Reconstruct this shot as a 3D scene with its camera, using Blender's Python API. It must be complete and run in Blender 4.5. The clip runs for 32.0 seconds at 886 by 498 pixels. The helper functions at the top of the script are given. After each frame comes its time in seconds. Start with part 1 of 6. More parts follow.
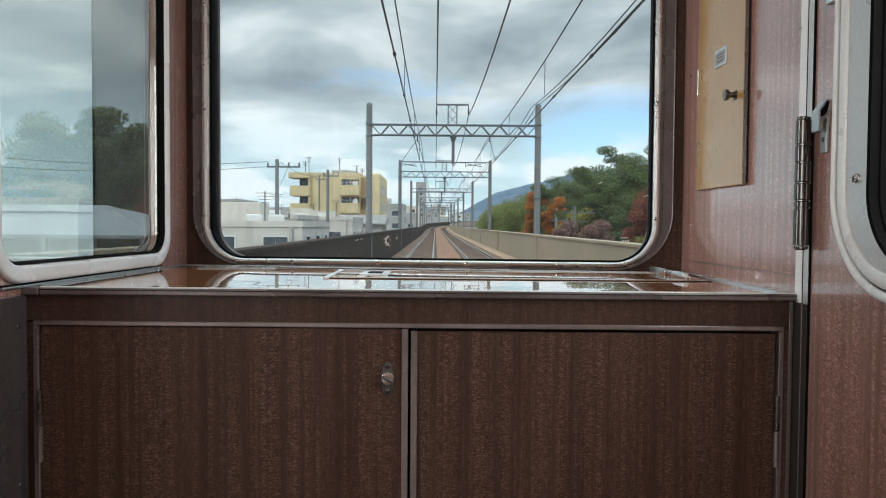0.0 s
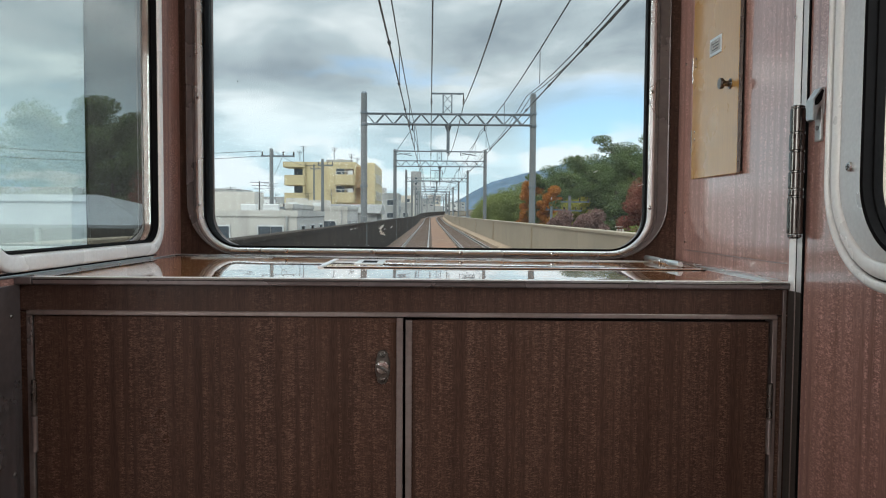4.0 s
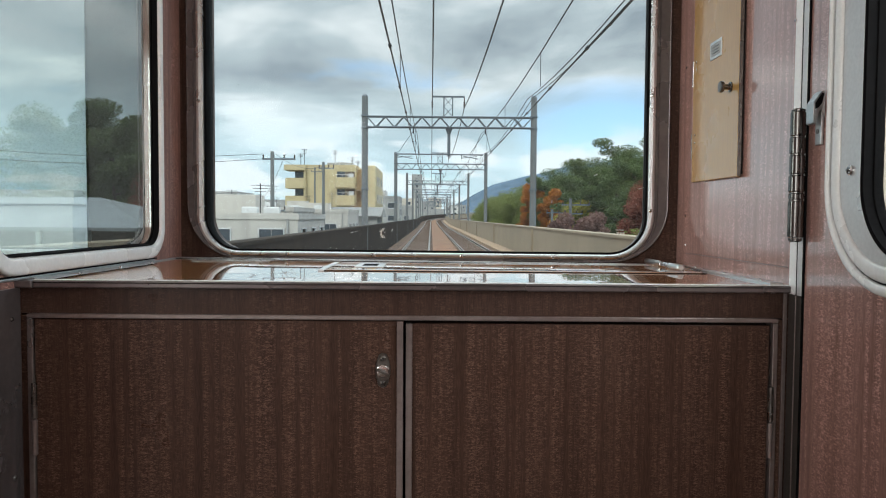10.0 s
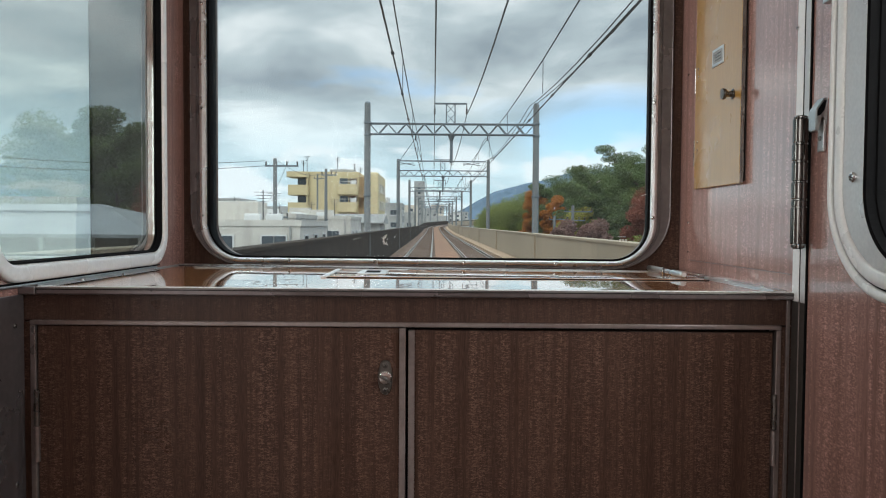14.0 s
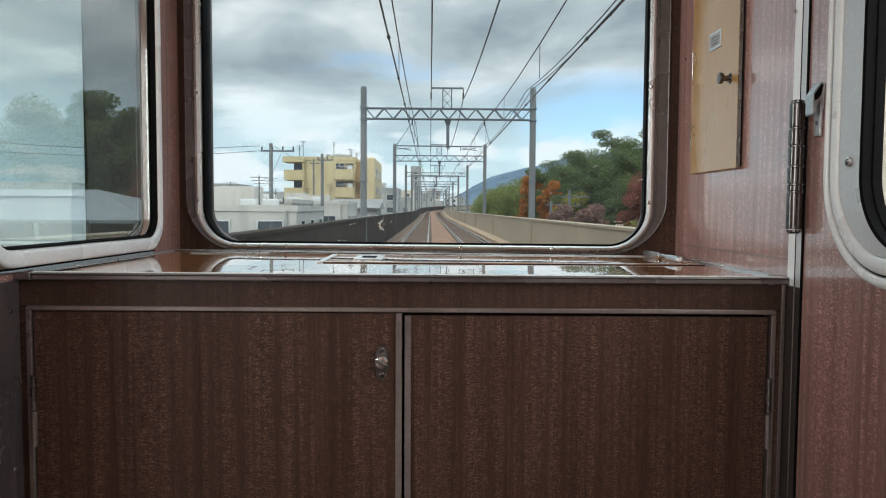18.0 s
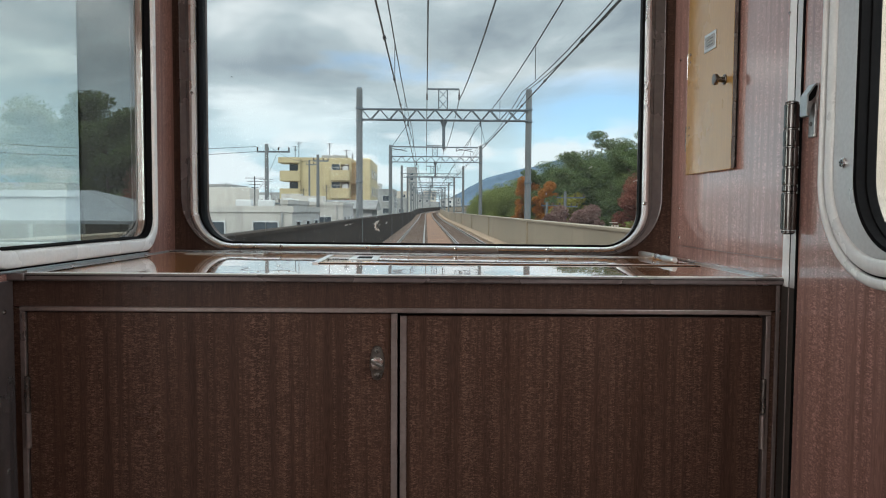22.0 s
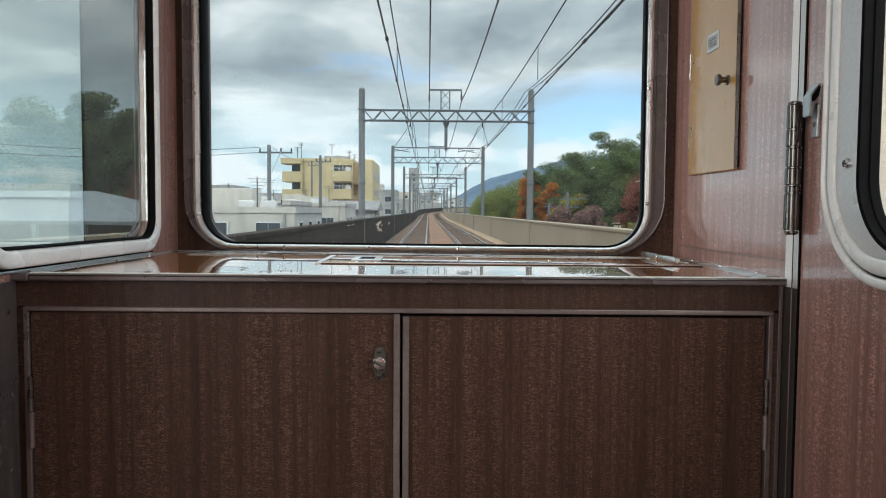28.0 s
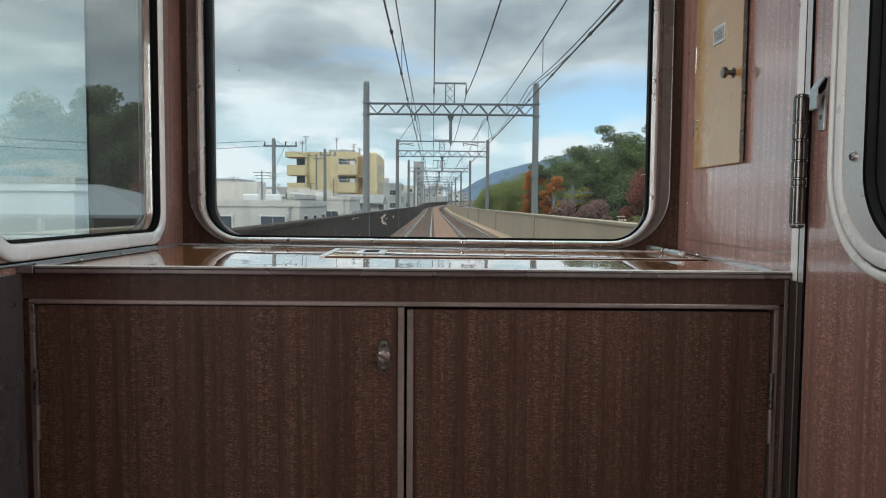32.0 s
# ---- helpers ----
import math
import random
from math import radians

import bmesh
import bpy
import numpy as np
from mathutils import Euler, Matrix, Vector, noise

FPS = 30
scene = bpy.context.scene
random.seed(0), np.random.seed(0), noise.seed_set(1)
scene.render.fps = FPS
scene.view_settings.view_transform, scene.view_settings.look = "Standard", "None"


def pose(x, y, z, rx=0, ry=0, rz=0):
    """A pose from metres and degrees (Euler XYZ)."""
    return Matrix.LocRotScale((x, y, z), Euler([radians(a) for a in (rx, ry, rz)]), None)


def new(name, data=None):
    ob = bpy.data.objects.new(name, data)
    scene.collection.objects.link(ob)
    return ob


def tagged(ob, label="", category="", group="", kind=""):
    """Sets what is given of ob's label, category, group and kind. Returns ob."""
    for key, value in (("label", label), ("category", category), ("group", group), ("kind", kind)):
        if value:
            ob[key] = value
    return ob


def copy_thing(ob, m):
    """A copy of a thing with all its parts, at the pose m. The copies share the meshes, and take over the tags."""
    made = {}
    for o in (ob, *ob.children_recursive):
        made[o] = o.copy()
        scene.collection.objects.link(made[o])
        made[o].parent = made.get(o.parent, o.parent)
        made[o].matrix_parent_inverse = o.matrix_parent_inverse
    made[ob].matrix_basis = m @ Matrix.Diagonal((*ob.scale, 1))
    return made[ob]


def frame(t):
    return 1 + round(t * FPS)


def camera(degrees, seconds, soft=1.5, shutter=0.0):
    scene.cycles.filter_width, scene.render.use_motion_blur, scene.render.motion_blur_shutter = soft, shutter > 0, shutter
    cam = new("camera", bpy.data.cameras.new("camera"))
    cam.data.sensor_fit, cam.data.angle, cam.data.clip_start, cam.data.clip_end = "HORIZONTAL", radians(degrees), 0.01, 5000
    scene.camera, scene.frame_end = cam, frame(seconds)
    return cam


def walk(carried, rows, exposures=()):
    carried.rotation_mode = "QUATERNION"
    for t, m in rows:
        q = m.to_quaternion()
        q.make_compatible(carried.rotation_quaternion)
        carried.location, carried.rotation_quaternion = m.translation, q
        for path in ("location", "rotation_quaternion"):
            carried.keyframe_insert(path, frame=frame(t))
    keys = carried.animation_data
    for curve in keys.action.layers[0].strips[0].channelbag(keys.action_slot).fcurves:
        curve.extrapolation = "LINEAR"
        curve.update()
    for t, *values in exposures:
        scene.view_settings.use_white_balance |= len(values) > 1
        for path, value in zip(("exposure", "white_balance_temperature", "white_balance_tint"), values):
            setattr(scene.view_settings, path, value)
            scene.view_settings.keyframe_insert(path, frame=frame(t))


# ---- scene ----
cam = camera(63.0, 32.0, soft=1.1)
# seconds, place in metres, tilt, lean and turn in degrees
ROWS = (
    (0, -0.0018, -0.0010, 1.8504, 88.101, -0.412, -0.622),
    (0.5, -0.0021, -0.0007, 1.8511, 87.909, -0.365, -0.744),
    (1, -0.0021, -0.0005, 1.8517, 87.800, -0.358, -0.741),
    (1.5, -0.0021, -0.0005, 1.8511, 87.832, -0.364, -0.896),
    (2, -0.0015, -0.0005, 1.8504, 87.790, -0.365, -0.773),
    (2.5, -0.0014, -0.0001, 1.8505, 87.499, -0.394, -0.880),
    (3, -0.0016, 0.0001, 1.8504, 87.283, -0.371, -0.981),
    (3.5, -0.0014, -0.0005, 1.8497, 87.277, -0.341, -1.014),
    (5.5, -0.0007, 0.0004, 1.8506, 87.211, -0.465, -0.985),
    (6, -0.0006, 0.0000, 1.8502, 87.298, -0.361, -0.882),
    (6.5, -0.0010, -0.0001, 1.8502, 87.035, -0.373, -0.984),
    (7, -0.0010, -0.0001, 1.8502, 87.112, -0.390, -1.032),
    (7.5, -0.0008, 0.0001, 1.8503, 87.014, -0.374, -0.994),
    (8, -0.0007, 0.0006, 1.8503, 86.858, -0.364, -1.198),
    (8.5, 0.0001, 0.0004, 1.8503, 86.858, -0.354, -1.193),
    (9, -0.0001, -0.0002, 1.8505, 87.021, -0.363, -1.131),
    (9.5, -0.0007, -0.0002, 1.8503, 87.323, -0.378, -0.997),
    (10, -0.0006, -0.0003, 1.8504, 87.492, -0.373, -0.951),
    (10.5, -0.0003, -0.0003, 1.8508, 87.435, -0.373, -0.862),
    (11, -0.0006, -0.0002, 1.8508, 87.558, -0.376, -0.828),
    (11.5, -0.0011, -0.0010, 1.8506, 87.813, -0.378, -0.758),
    (12, -0.0013, -0.0017, 1.8509, 88.152, -0.394, -0.648),
    (12.5, -0.0009, -0.0019, 1.8515, 88.367, -0.396, -0.583),
    (13, -0.0007, -0.0017, 1.8515, 88.287, -0.361, -0.548),
    (13.5, -0.0009, -0.0012, 1.8509, 88.153, -0.349, -0.660),
    (14, -0.0007, -0.0007, 1.8505, 88.025, -0.374, -0.759),
    (14.5, -0.0008, -0.0002, 1.8508, 87.704, -0.239, -0.782),
    (16.5, -0.0001, -0.0026, 1.8505, 88.156, -0.379, -1.022),
    (17, -0.0004, -0.0019, 1.8508, 88.177, -0.348, -0.862),
    (17.5, -0.0007, -0.0005, 1.8506, 87.411, -0.346, -0.943),
    (18, -0.0001, -0.0001, 1.8504, 86.852, -0.333, -1.029),
    (18.5, 0.0007, -0.0002, 1.8504, 86.783, -0.304, -1.137),
    (19, 0.0005, -0.0000, 1.8501, 86.800, -0.351, -1.200),
    (19.5, 0.0002, 0.0002, 1.8499, 86.682, -0.372, -1.246),
    (20, 0.0002, 0.0005, 1.8500, 86.570, -0.352, -1.273),
    (20.5, 0.0002, 0.0007, 1.8499, 86.512, -0.372, -1.410),
    (21, 0.0002, 0.0006, 1.8498, 86.570, -0.366, -1.351),
    (21.5, 0.0002, 0.0003, 1.8500, 86.665, -0.364, -1.466),
    (22, 0.0004, -0.0000, 1.8500, 86.928, -0.360, -1.359),
    (22.5, 0.0001, 0.0003, 1.8499, 86.766, -0.352, -1.470),
    (23, 0.0000, 0.0007, 1.8500, 86.587, -0.380, -1.506),
    (23.5, 0.0004, 0.0008, 1.8501, 86.608, -0.378, -1.489),
    (24, 0.0003, 0.0005, 1.8500, 86.743, -0.376, -1.514),
    (24.5, -0.0003, 0.0004, 1.8498, 86.806, -0.393, -1.543),
    (25, -0.0006, 0.0001, 1.8498, 86.753, -0.385, -1.560),
    (25.5, 0.0003, -0.0008, 1.8502, 86.798, -0.408, -1.304),
    (27.5, -0.0001, -0.0006, 1.8493, 87.102, -0.356, -1.107),
    (28, -0.0001, -0.0006, 1.8493, 86.991, -0.376, -1.179),
    (28.5, 0.0002, -0.0004, 1.8495, 86.925, -0.374, -1.151),
    (29, 0.0003, -0.0004, 1.8497, 86.903, -0.327, -1.159),
    (29.5, 0.0001, -0.0003, 1.8500, 86.768, -0.339, -1.052),
    (30, -0.0002, 0.0004, 1.8503, 86.664, -0.383, -1.135),
    (30.5, -0.0004, 0.0006, 1.8501, 86.745, -0.355, -1.007),
    (31, 0.0001, 0.0003, 1.8498, 86.684, -0.355, -0.887),
    (31.5, 0.0003, 0.0004, 1.8495, 86.611, -0.376, -0.791),
    (32, 0.0002, 0.0003, 1.8487, 86.487, -0.407, -0.816),
)
# the picture brightens and darkens a little on the way: seconds, stops
STOPS = ((0, 0.33), (3, 0.33), (6, 0.39), (7.5, 0.21), (8.5, 0.23), (9.2, 0.33), (10, 0.38), (12, 0.28), (14, 0.32), (17, 0.25), (18.5, 0.33), (20, 0.31), (22, 0.27), (23, 0.33), (24, 0.43), (25, 0.40), (28, 0.32), (30, 0.31), (31, 0.18), (32, 0.20))
walk(cam, [(t, pose(x, y, z, rx, ry, rz)) for t, x, y, z, rx, ry, rz in ROWS], STOPS)

# ---- world, sun, exposure ----
world = bpy.data.worlds.new("sky")
scene.world = world
world.use_nodes = True
SUN_UP, SUN_ROUND = radians(38), radians(210)


def build_sky():
    nt = world.node_tree
    nt.nodes.clear()
    n, l = nt.nodes.new, nt.links.new
    out = n("ShaderNodeOutputWorld")
    bg = n("ShaderNodeBackground")
    sky = n("ShaderNodeTexSky")
    sky.sky_type, sky.sun_disc = "NISHITA", False
    sky.sun_elevation, sky.sun_rotation = SUN_UP, SUN_ROUND
    sky.air_density, sky.dust_density, sky.ozone_density = 1.0, 1.0, 1.5
    co = n("ShaderNodeTexCoord")
    sep = n("ShaderNodeSeparateXYZ")
    l(co.outputs["Generated"], sep.inputs[0])
    # the cloud deck: the way of looking, spread on a flat layer
    up = n("ShaderNodeMath"); up.operation = "MAXIMUM"; up.inputs[1].default_value = 0.0
    l(sep.outputs["Z"], up.inputs[0])
    lift = n("ShaderNodeMath"); lift.operation = "ADD"; lift.inputs[1].default_value = 0.16
    l(up.outputs[0], lift.inputs[0])
    dx = n("ShaderNodeMath"); dx.operation = "DIVIDE"
    dy = n("ShaderNodeMath"); dy.operation = "DIVIDE"
    l(sep.outputs["X"], dx.inputs[0]); l(lift.outputs[0], dx.inputs[1])
    l(sep.outputs["Y"], dy.inputs[0]); l(lift.outputs[0], dy.inputs[1])
    comb = n("ShaderNodeCombineXYZ")
    l(dx.outputs[0], comb.inputs[0]); l(dy.outputs[0], comb.inputs[1])
    noise_a = n("ShaderNodeTexNoise")
    noise_a.inputs["Scale"].default_value, noise_a.inputs["Detail"].default_value = 1.15, 8
    noise_a.inputs["Roughness"].default_value, noise_a.inputs["Distortion"].default_value = 0.52, 0.35
    place = n("ShaderNodeMapping")
    place.inputs["Location"].default_value = (CLOUD_X, CLOUD_Y, 0.0)
    l(comb.outputs[0], place.inputs[0])
    l(place.outputs[0], noise_a.inputs["Vector"])
    noise_b = n("ShaderNodeTexNoise")
    noise_b.inputs["Scale"].default_value, noise_b.inputs["Detail"].default_value = 0.62, 5
    noise_b.inputs["Roughness"].default_value = 0.55
    place_b = n("ShaderNodeMapping")
    place_b.inputs["Location"].default_value = (2.7, 5.1, 0.0)
    l(comb.outputs[0], place_b.inputs[0])
    l(place_b.outputs[0], noise_b.inputs["Vector"])
    cover = n("ShaderNodeValToRGB")
    cover.color_ramp.elements[0].position, cover.color_ramp.elements[1].position = 0.30, 0.42
    l(noise_b.outputs[0], cover.inputs[0])
    shade = n("ShaderNodeValToRGB")
    e = shade.color_ramp.elements
    e[0].position, e[0].color = 0.33, (0.80, 0.84, 0.86, 1)
    e[1].position, e[1].color = 0.60, (0.265, 0.32, 0.365, 1)
    m = e.new(0.47); m.color = (0.44, 0.51, 0.55, 1)
    l(noise_a.outputs[0], shade.inputs[0])
    dim = n("ShaderNodeMix"); dim.data_type = "RGBA"; dim.blend_type = "MULTIPLY"
    dim.inputs["Factor"].default_value = 1.0
    dim.inputs["B"].default_value = (0.10, 0.12, 0.136, 1)
    l(sky.outputs[0], dim.inputs["A"])
    mix = n("ShaderNodeMix"); mix.data_type = "RGBA"
    # pale haze of cloud towards the horizon, and the blue gap low in the sky
    low = n("ShaderNodeMapRange"); low.interpolation_type = "SMOOTHSTEP"
    low.inputs["From Min"].default_value, low.inputs["From Max"].default_value = 0.05, 0.20
    low.inputs["To Min"].default_value, low.inputs["To Max"].default_value = 0.75, 0.0
    l(up.outputs[0], low.inputs[0])
    pale = n("ShaderNodeMix"); pale.data_type = "RGBA"; pale.inputs["B"].default_value = (0.57, 0.76, 0.85, 1)
    l(low.outputs[0], pale.inputs["Factor"]); l(shade.outputs[0], pale.inputs["A"])
    gap_at = n("ShaderNodeVectorMath"); gap_at.operation = "SUBTRACT"; gap_at.inputs[1].default_value = (0.24, 0.0, 0.125)
    flat = n("ShaderNodeCombineXYZ"); l(sep.outputs["X"], flat.inputs[0]); l(sep.outputs["Z"], flat.inputs[2])
    l(flat.outputs[0], gap_at.inputs[0])
    gap_sc = n("ShaderNodeVectorMath"); gap_sc.operation = "MULTIPLY"; gap_sc.inputs[1].default_value = (6.5, 1.0, 20.0)
    l(gap_at.outputs[0], gap_sc.inputs[0])
    gap_len = n("ShaderNodeVectorMath"); gap_len.operation = "LENGTH"; l(gap_sc.outputs[0], gap_len.inputs[0])
    gap_n = n("ShaderNodeMath"); gap_n.operation = "MULTIPLY_ADD"; gap_n.inputs[1].default_value = 2.4
    l(noise_a.outputs[0], gap_n.inputs[0]); l(gap_len.outputs["Value"], gap_n.inputs[2])
    gap = n("ShaderNodeMapRange"); gap.inputs["From Min"].default_value, gap.inputs["From Max"].default_value = 1.55, 2.35
    gap.inputs["To Min"].default_value, gap.inputs["To Max"].default_value = 0.08, 1.0
    l(gap_n.outputs[0], gap.inputs[0])
    whole = n("ShaderNodeMath"); whole.operation = "MULTIPLY"
    l(cover.outputs[0], whole.inputs[0]); l(gap.outputs[0], whole.inputs[1])
    l(whole.outputs[0], mix.inputs["Factor"]); l(dim.outputs["Result"], mix.inputs["A"]); l(pale.outputs["Result"], mix.inputs["B"])
    # low white cumulus over the hills
    puff_at = n("ShaderNodeMapping"); puff_at.inputs["Scale"].default_value = (9.0, 9.0, 26.0); puff_at.inputs["Location"].default_value = (1.3, 0.0, 0.4)
    l(co.outputs["Generated"], puff_at.inputs[0])
    puff = n("ShaderNodeTexNoise"); puff.inputs["Scale"].default_value, puff.inputs["Detail"].default_value = 1.0, 7
    puff.inputs["Roughness"].default_value = 0.5
    l(puff_at.outputs[0], puff.inputs["Vector"])
    puff_r = n("ShaderNodeMapRange"); puff_r.interpolation_type = "SMOOTHSTEP"
    puff_r.inputs["From Min"].default_value, puff_r.inputs["From Max"].default_value = 0.49, 0.60
    l(puff.outputs[0], puff_r.inputs[0])
    belt = n("ShaderNodeMapRange"); belt.interpolation_type = "SMOOTHSTEP"
    belt.inputs["From Min"].default_value, belt.inputs["From Max"].default_value = 0.085, 0.135
    belt.inputs["To Min"].default_value, belt.inputs["To Max"].default_value = 0.85, 0.0
    l(up.outputs[0], belt.inputs[0])
    puff_f = n("ShaderNodeMath"); puff_f.operation = "MULTIPLY"
    l(puff_r.outputs[0], puff_f.inputs[0]); l(belt.outputs[0], puff_f.inputs[1])
    heap = n("ShaderNodeMix"); heap.data_type = "RGBA"; heap.inputs["B"].default_value = (0.78, 0.84, 0.88, 1)
    l(puff_f.outputs[0], heap.inputs["Factor"]); l(mix.outputs["Result"], heap.inputs["A"])
    # an overcast sky is brightest overhead
    zen = n("ShaderNodeMapRange"); zen.interpolation_type = "SMOOTHSTEP"
    zen.inputs["From Min"].default_value, zen.inputs["From Max"].default_value = 0.29, 0.62
    zen.inputs["To Min"].default_value, zen.inputs["To Max"].default_value = 1.0, 4.2
    l(up.outputs[0], zen.inputs[0]); l(zen.outputs[0], bg.inputs["Strength"])
    l(heap.outputs["Result"], bg.inputs[0]); l(bg.outputs[0], out.inputs[0])


CLOUD_X, CLOUD_Y = 0.6, 1.3
build_sky()
sun = new("sun", bpy.data.lights.new("sun", "SUN"))
sun.data.energy, sun.data.angle, sun.data.color = 0.8, radians(12), (1.0, 0.94, 0.86)
sun.matrix_world = pose(0, 0, 30, 90 - 38, 0, -30)


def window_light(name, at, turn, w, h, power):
    """Area lamp added in a side opening to stand in for daylight."""
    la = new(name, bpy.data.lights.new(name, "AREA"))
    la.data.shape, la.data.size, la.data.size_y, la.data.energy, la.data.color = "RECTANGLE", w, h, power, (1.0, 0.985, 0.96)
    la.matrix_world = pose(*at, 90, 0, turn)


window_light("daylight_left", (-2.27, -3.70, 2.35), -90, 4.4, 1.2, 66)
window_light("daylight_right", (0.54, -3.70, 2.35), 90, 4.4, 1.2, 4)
# unseen lamp on the driver's side, added to brighten the right wall
window_light("fill_driver", (-2.27, 0.90, 2.35), -90, 0.86, 1.2, 20)
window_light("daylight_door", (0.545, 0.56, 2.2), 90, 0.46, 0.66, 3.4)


# ---- materials ----
def tree_of(name):
    m = bpy.data.materials.new(name)
    m.use_nodes = True
    return m, m.node_tree, m.node_tree.nodes["Principled BSDF"]


def surface(name, colour, rough=0.6, metal=0.0, vary=0.25, scale=3.0, fine=40.0, bump=0.15, stretch=(1, 1, 1), coat=0.0, spec=0.5, rough_vary=0.1):
    """A plain material with two sizes of uneven colour, uneven gloss and fine relief."""
    m, nt, p = tree_of(name)
    n, l = nt.nodes.new, nt.links.new
    co = n("ShaderNodeTexCoord")
    mp = n("ShaderNodeMapping")
    mp.inputs["Scale"].default_value = stretch
    l(co.outputs["Object"], mp.inputs[0])
    a = n("ShaderNodeTexNoise"); a.inputs["Scale"].default_value = scale; a.inputs["Detail"].default_value = 6
    b = n("ShaderNodeTexNoise"); b.inputs["Scale"].default_value = fine; b.inputs["Detail"].default_value = 3
    l(mp.outputs[0], a.inputs["Vector"]); l(mp.outputs[0], b.inputs["Vector"])
    s = n("ShaderNodeMath"); s.operation = "ADD"
    l(a.outputs[0], s.inputs[0]); l(b.outputs[0], s.inputs[1])
    r = n("ShaderNodeMapRange")
    r.inputs["From Min"].default_value, r.inputs["From Max"].default_value = 0.7, 1.3
    r.inputs["To Min"].default_value, r.inputs["To Max"].default_value = 1 - vary, 1 + vary
    l(s.outputs[0], r.inputs[0])
    mul = n("ShaderNodeVectorMath"); mul.operation = "SCALE"
    mul.inputs[0].default_value = colour
    l(r.outputs[0], mul.inputs["Scale"])
    l(mul.outputs[0], p.inputs["Base Color"])
    rr = n("ShaderNodeMapRange")
    rr.inputs["From Min"].default_value, rr.inputs["From Max"].default_value = 0.3, 0.7
    rr.inputs["To Min"].default_value, rr.inputs["To Max"].default_value = max(0.02, rough - rough_vary), min(1, rough + rough_vary)
    l(a.outputs[0], rr.inputs[0]); l(rr.outputs[0], p.inputs["Roughness"])
    p.inputs["Metallic"].default_value = metal
    p.inputs["Coat Weight"].default_value = coat
    p.inputs["Coat Roughness"].default_value = 0.08
    p.inputs["Specular IOR Level"].default_value = spec
    if bump:
        bm = n("ShaderNodeBump"); bm.inputs["Strength"].default_value = bump; bm.inputs["Distance"].default_value = 0.002
        l(b.outputs[0], bm.inputs["Height"]); l(bm.outputs[0], p.inputs["Normal"])
    return m


def wood(name, dark, light, rough=0.25, flecks=0.5, coat=0.0, axis="z", relief=0.2, polish=0.07, coat_ior=1.75, spec=0.5, wavy=0.0):
    """Laminate with a mahogany figure: soft broad stripes, fine streaks along the grain and short pale ripples across it."""
    m, nt, p = tree_of(name)
    n, l = nt.nodes.new, nt.links.new
    co = n("ShaderNodeTexCoord")

    def streak(across, along, detail, warp=0.0):
        mp = n("ShaderNodeMapping")
        mp.inputs["Scale"].default_value = {"z": (across, across, along), "x": (along, across, across)}[axis]
        l(co.outputs["Object"], mp.inputs[0])
        t = n("ShaderNodeTexNoise"); t.inputs["Scale"].default_value = 1.0; t.inputs["Detail"].default_value = detail
        t.inputs["Roughness"].default_value, t.inputs["Distortion"].default_value = 0.6, warp
        l(mp.outputs[0], t.inputs["Vector"])
        return t.outputs[0]

    broad, fine, hair = streak(26, 0.6, 3), streak(170, 5, 4), streak(850, 60, 2)
    ripple = streak(175, 560, 2, 1.2)
    band = streak(95, 1.6, 3)

    def math_node(op, a, b):
        k = n("ShaderNodeMath"); k.operation = op
        for i, v in enumerate((a, b)):
            if isinstance(v, float):
                k.inputs[i].default_value = v
            else:
                l(v, k.inputs[i])
        return k.outputs[0]

    tone = math_node("ADD", math_node("MULTIPLY", broad, 0.22), math_node("ADD", math_node("MULTIPLY", fine, 0.28), math_node("MULTIPLY", hair, 0.50)))
    ramp = n("ShaderNodeValToRGB")
    e = ramp.color_ramp.elements
    e[0].position, e[0].color = 0.34, (*dark, 1)
    e[1].position, e[1].color = 0.70, (*light, 1)
    l(tone, ramp.inputs[0])
    # pale ripples, gathered in bands
    rp = n("ShaderNodeMapRange"); rp.inputs["From Min"].default_value, rp.inputs["From Max"].default_value = 0.49, 0.62
    l(ripple, rp.inputs[0])
    bd = n("ShaderNodeMapRange"); bd.inputs["From Min"].default_value, bd.inputs["From Max"].default_value = 0.40, 0.62
    l(band, bd.inputs[0])
    fleck = math_node("MULTIPLY", math_node("MULTIPLY", rp.outputs[0], bd.outputs[0]), flecks)
    mix = n("ShaderNodeMix"); mix.data_type = "RGBA"
    l(fleck, mix.inputs["Factor"]); l(ramp.outputs[0], mix.inputs["A"])
    mix.inputs["B"].default_value = (*[min(1, c * 2.0 + 0.035) for c in light], 1)
    l(mix.outputs["Result"], p.inputs["Base Color"])
    smear = n("ShaderNodeTexNoise"); smear.inputs["Scale"].default_value = 9.0; smear.inputs["Detail"].default_value = 4
    l(co.outputs["Object"], smear.inputs["Vector"])
    rr = n("ShaderNodeMapRange"); rr.inputs["From Min"].default_value, rr.inputs["From Max"].default_value = 0.3, 0.7
    rr.inputs["To Min"].default_value, rr.inputs["To Max"].default_value = max(0.02, rough * 0.75), rough * 1.25
    l(smear.outputs[0], rr.inputs[0]); l(rr.outputs[0], p.inputs["Roughness"])
    p.inputs["Coat Weight"].default_value, p.inputs["Coat Roughness"].default_value = coat, polish
    p.inputs["Coat IOR"].default_value = coat_ior
    p.inputs["Specular IOR Level"].default_value = spec
    bm = n("ShaderNodeBump"); bm.inputs["Strength"].default_value = relief; bm.inputs["Distance"].default_value = 0.0004
    l(math_node("ADD", fine, ripple), bm.inputs["Height"]); l(bm.outputs[0], p.inputs["Normal"])
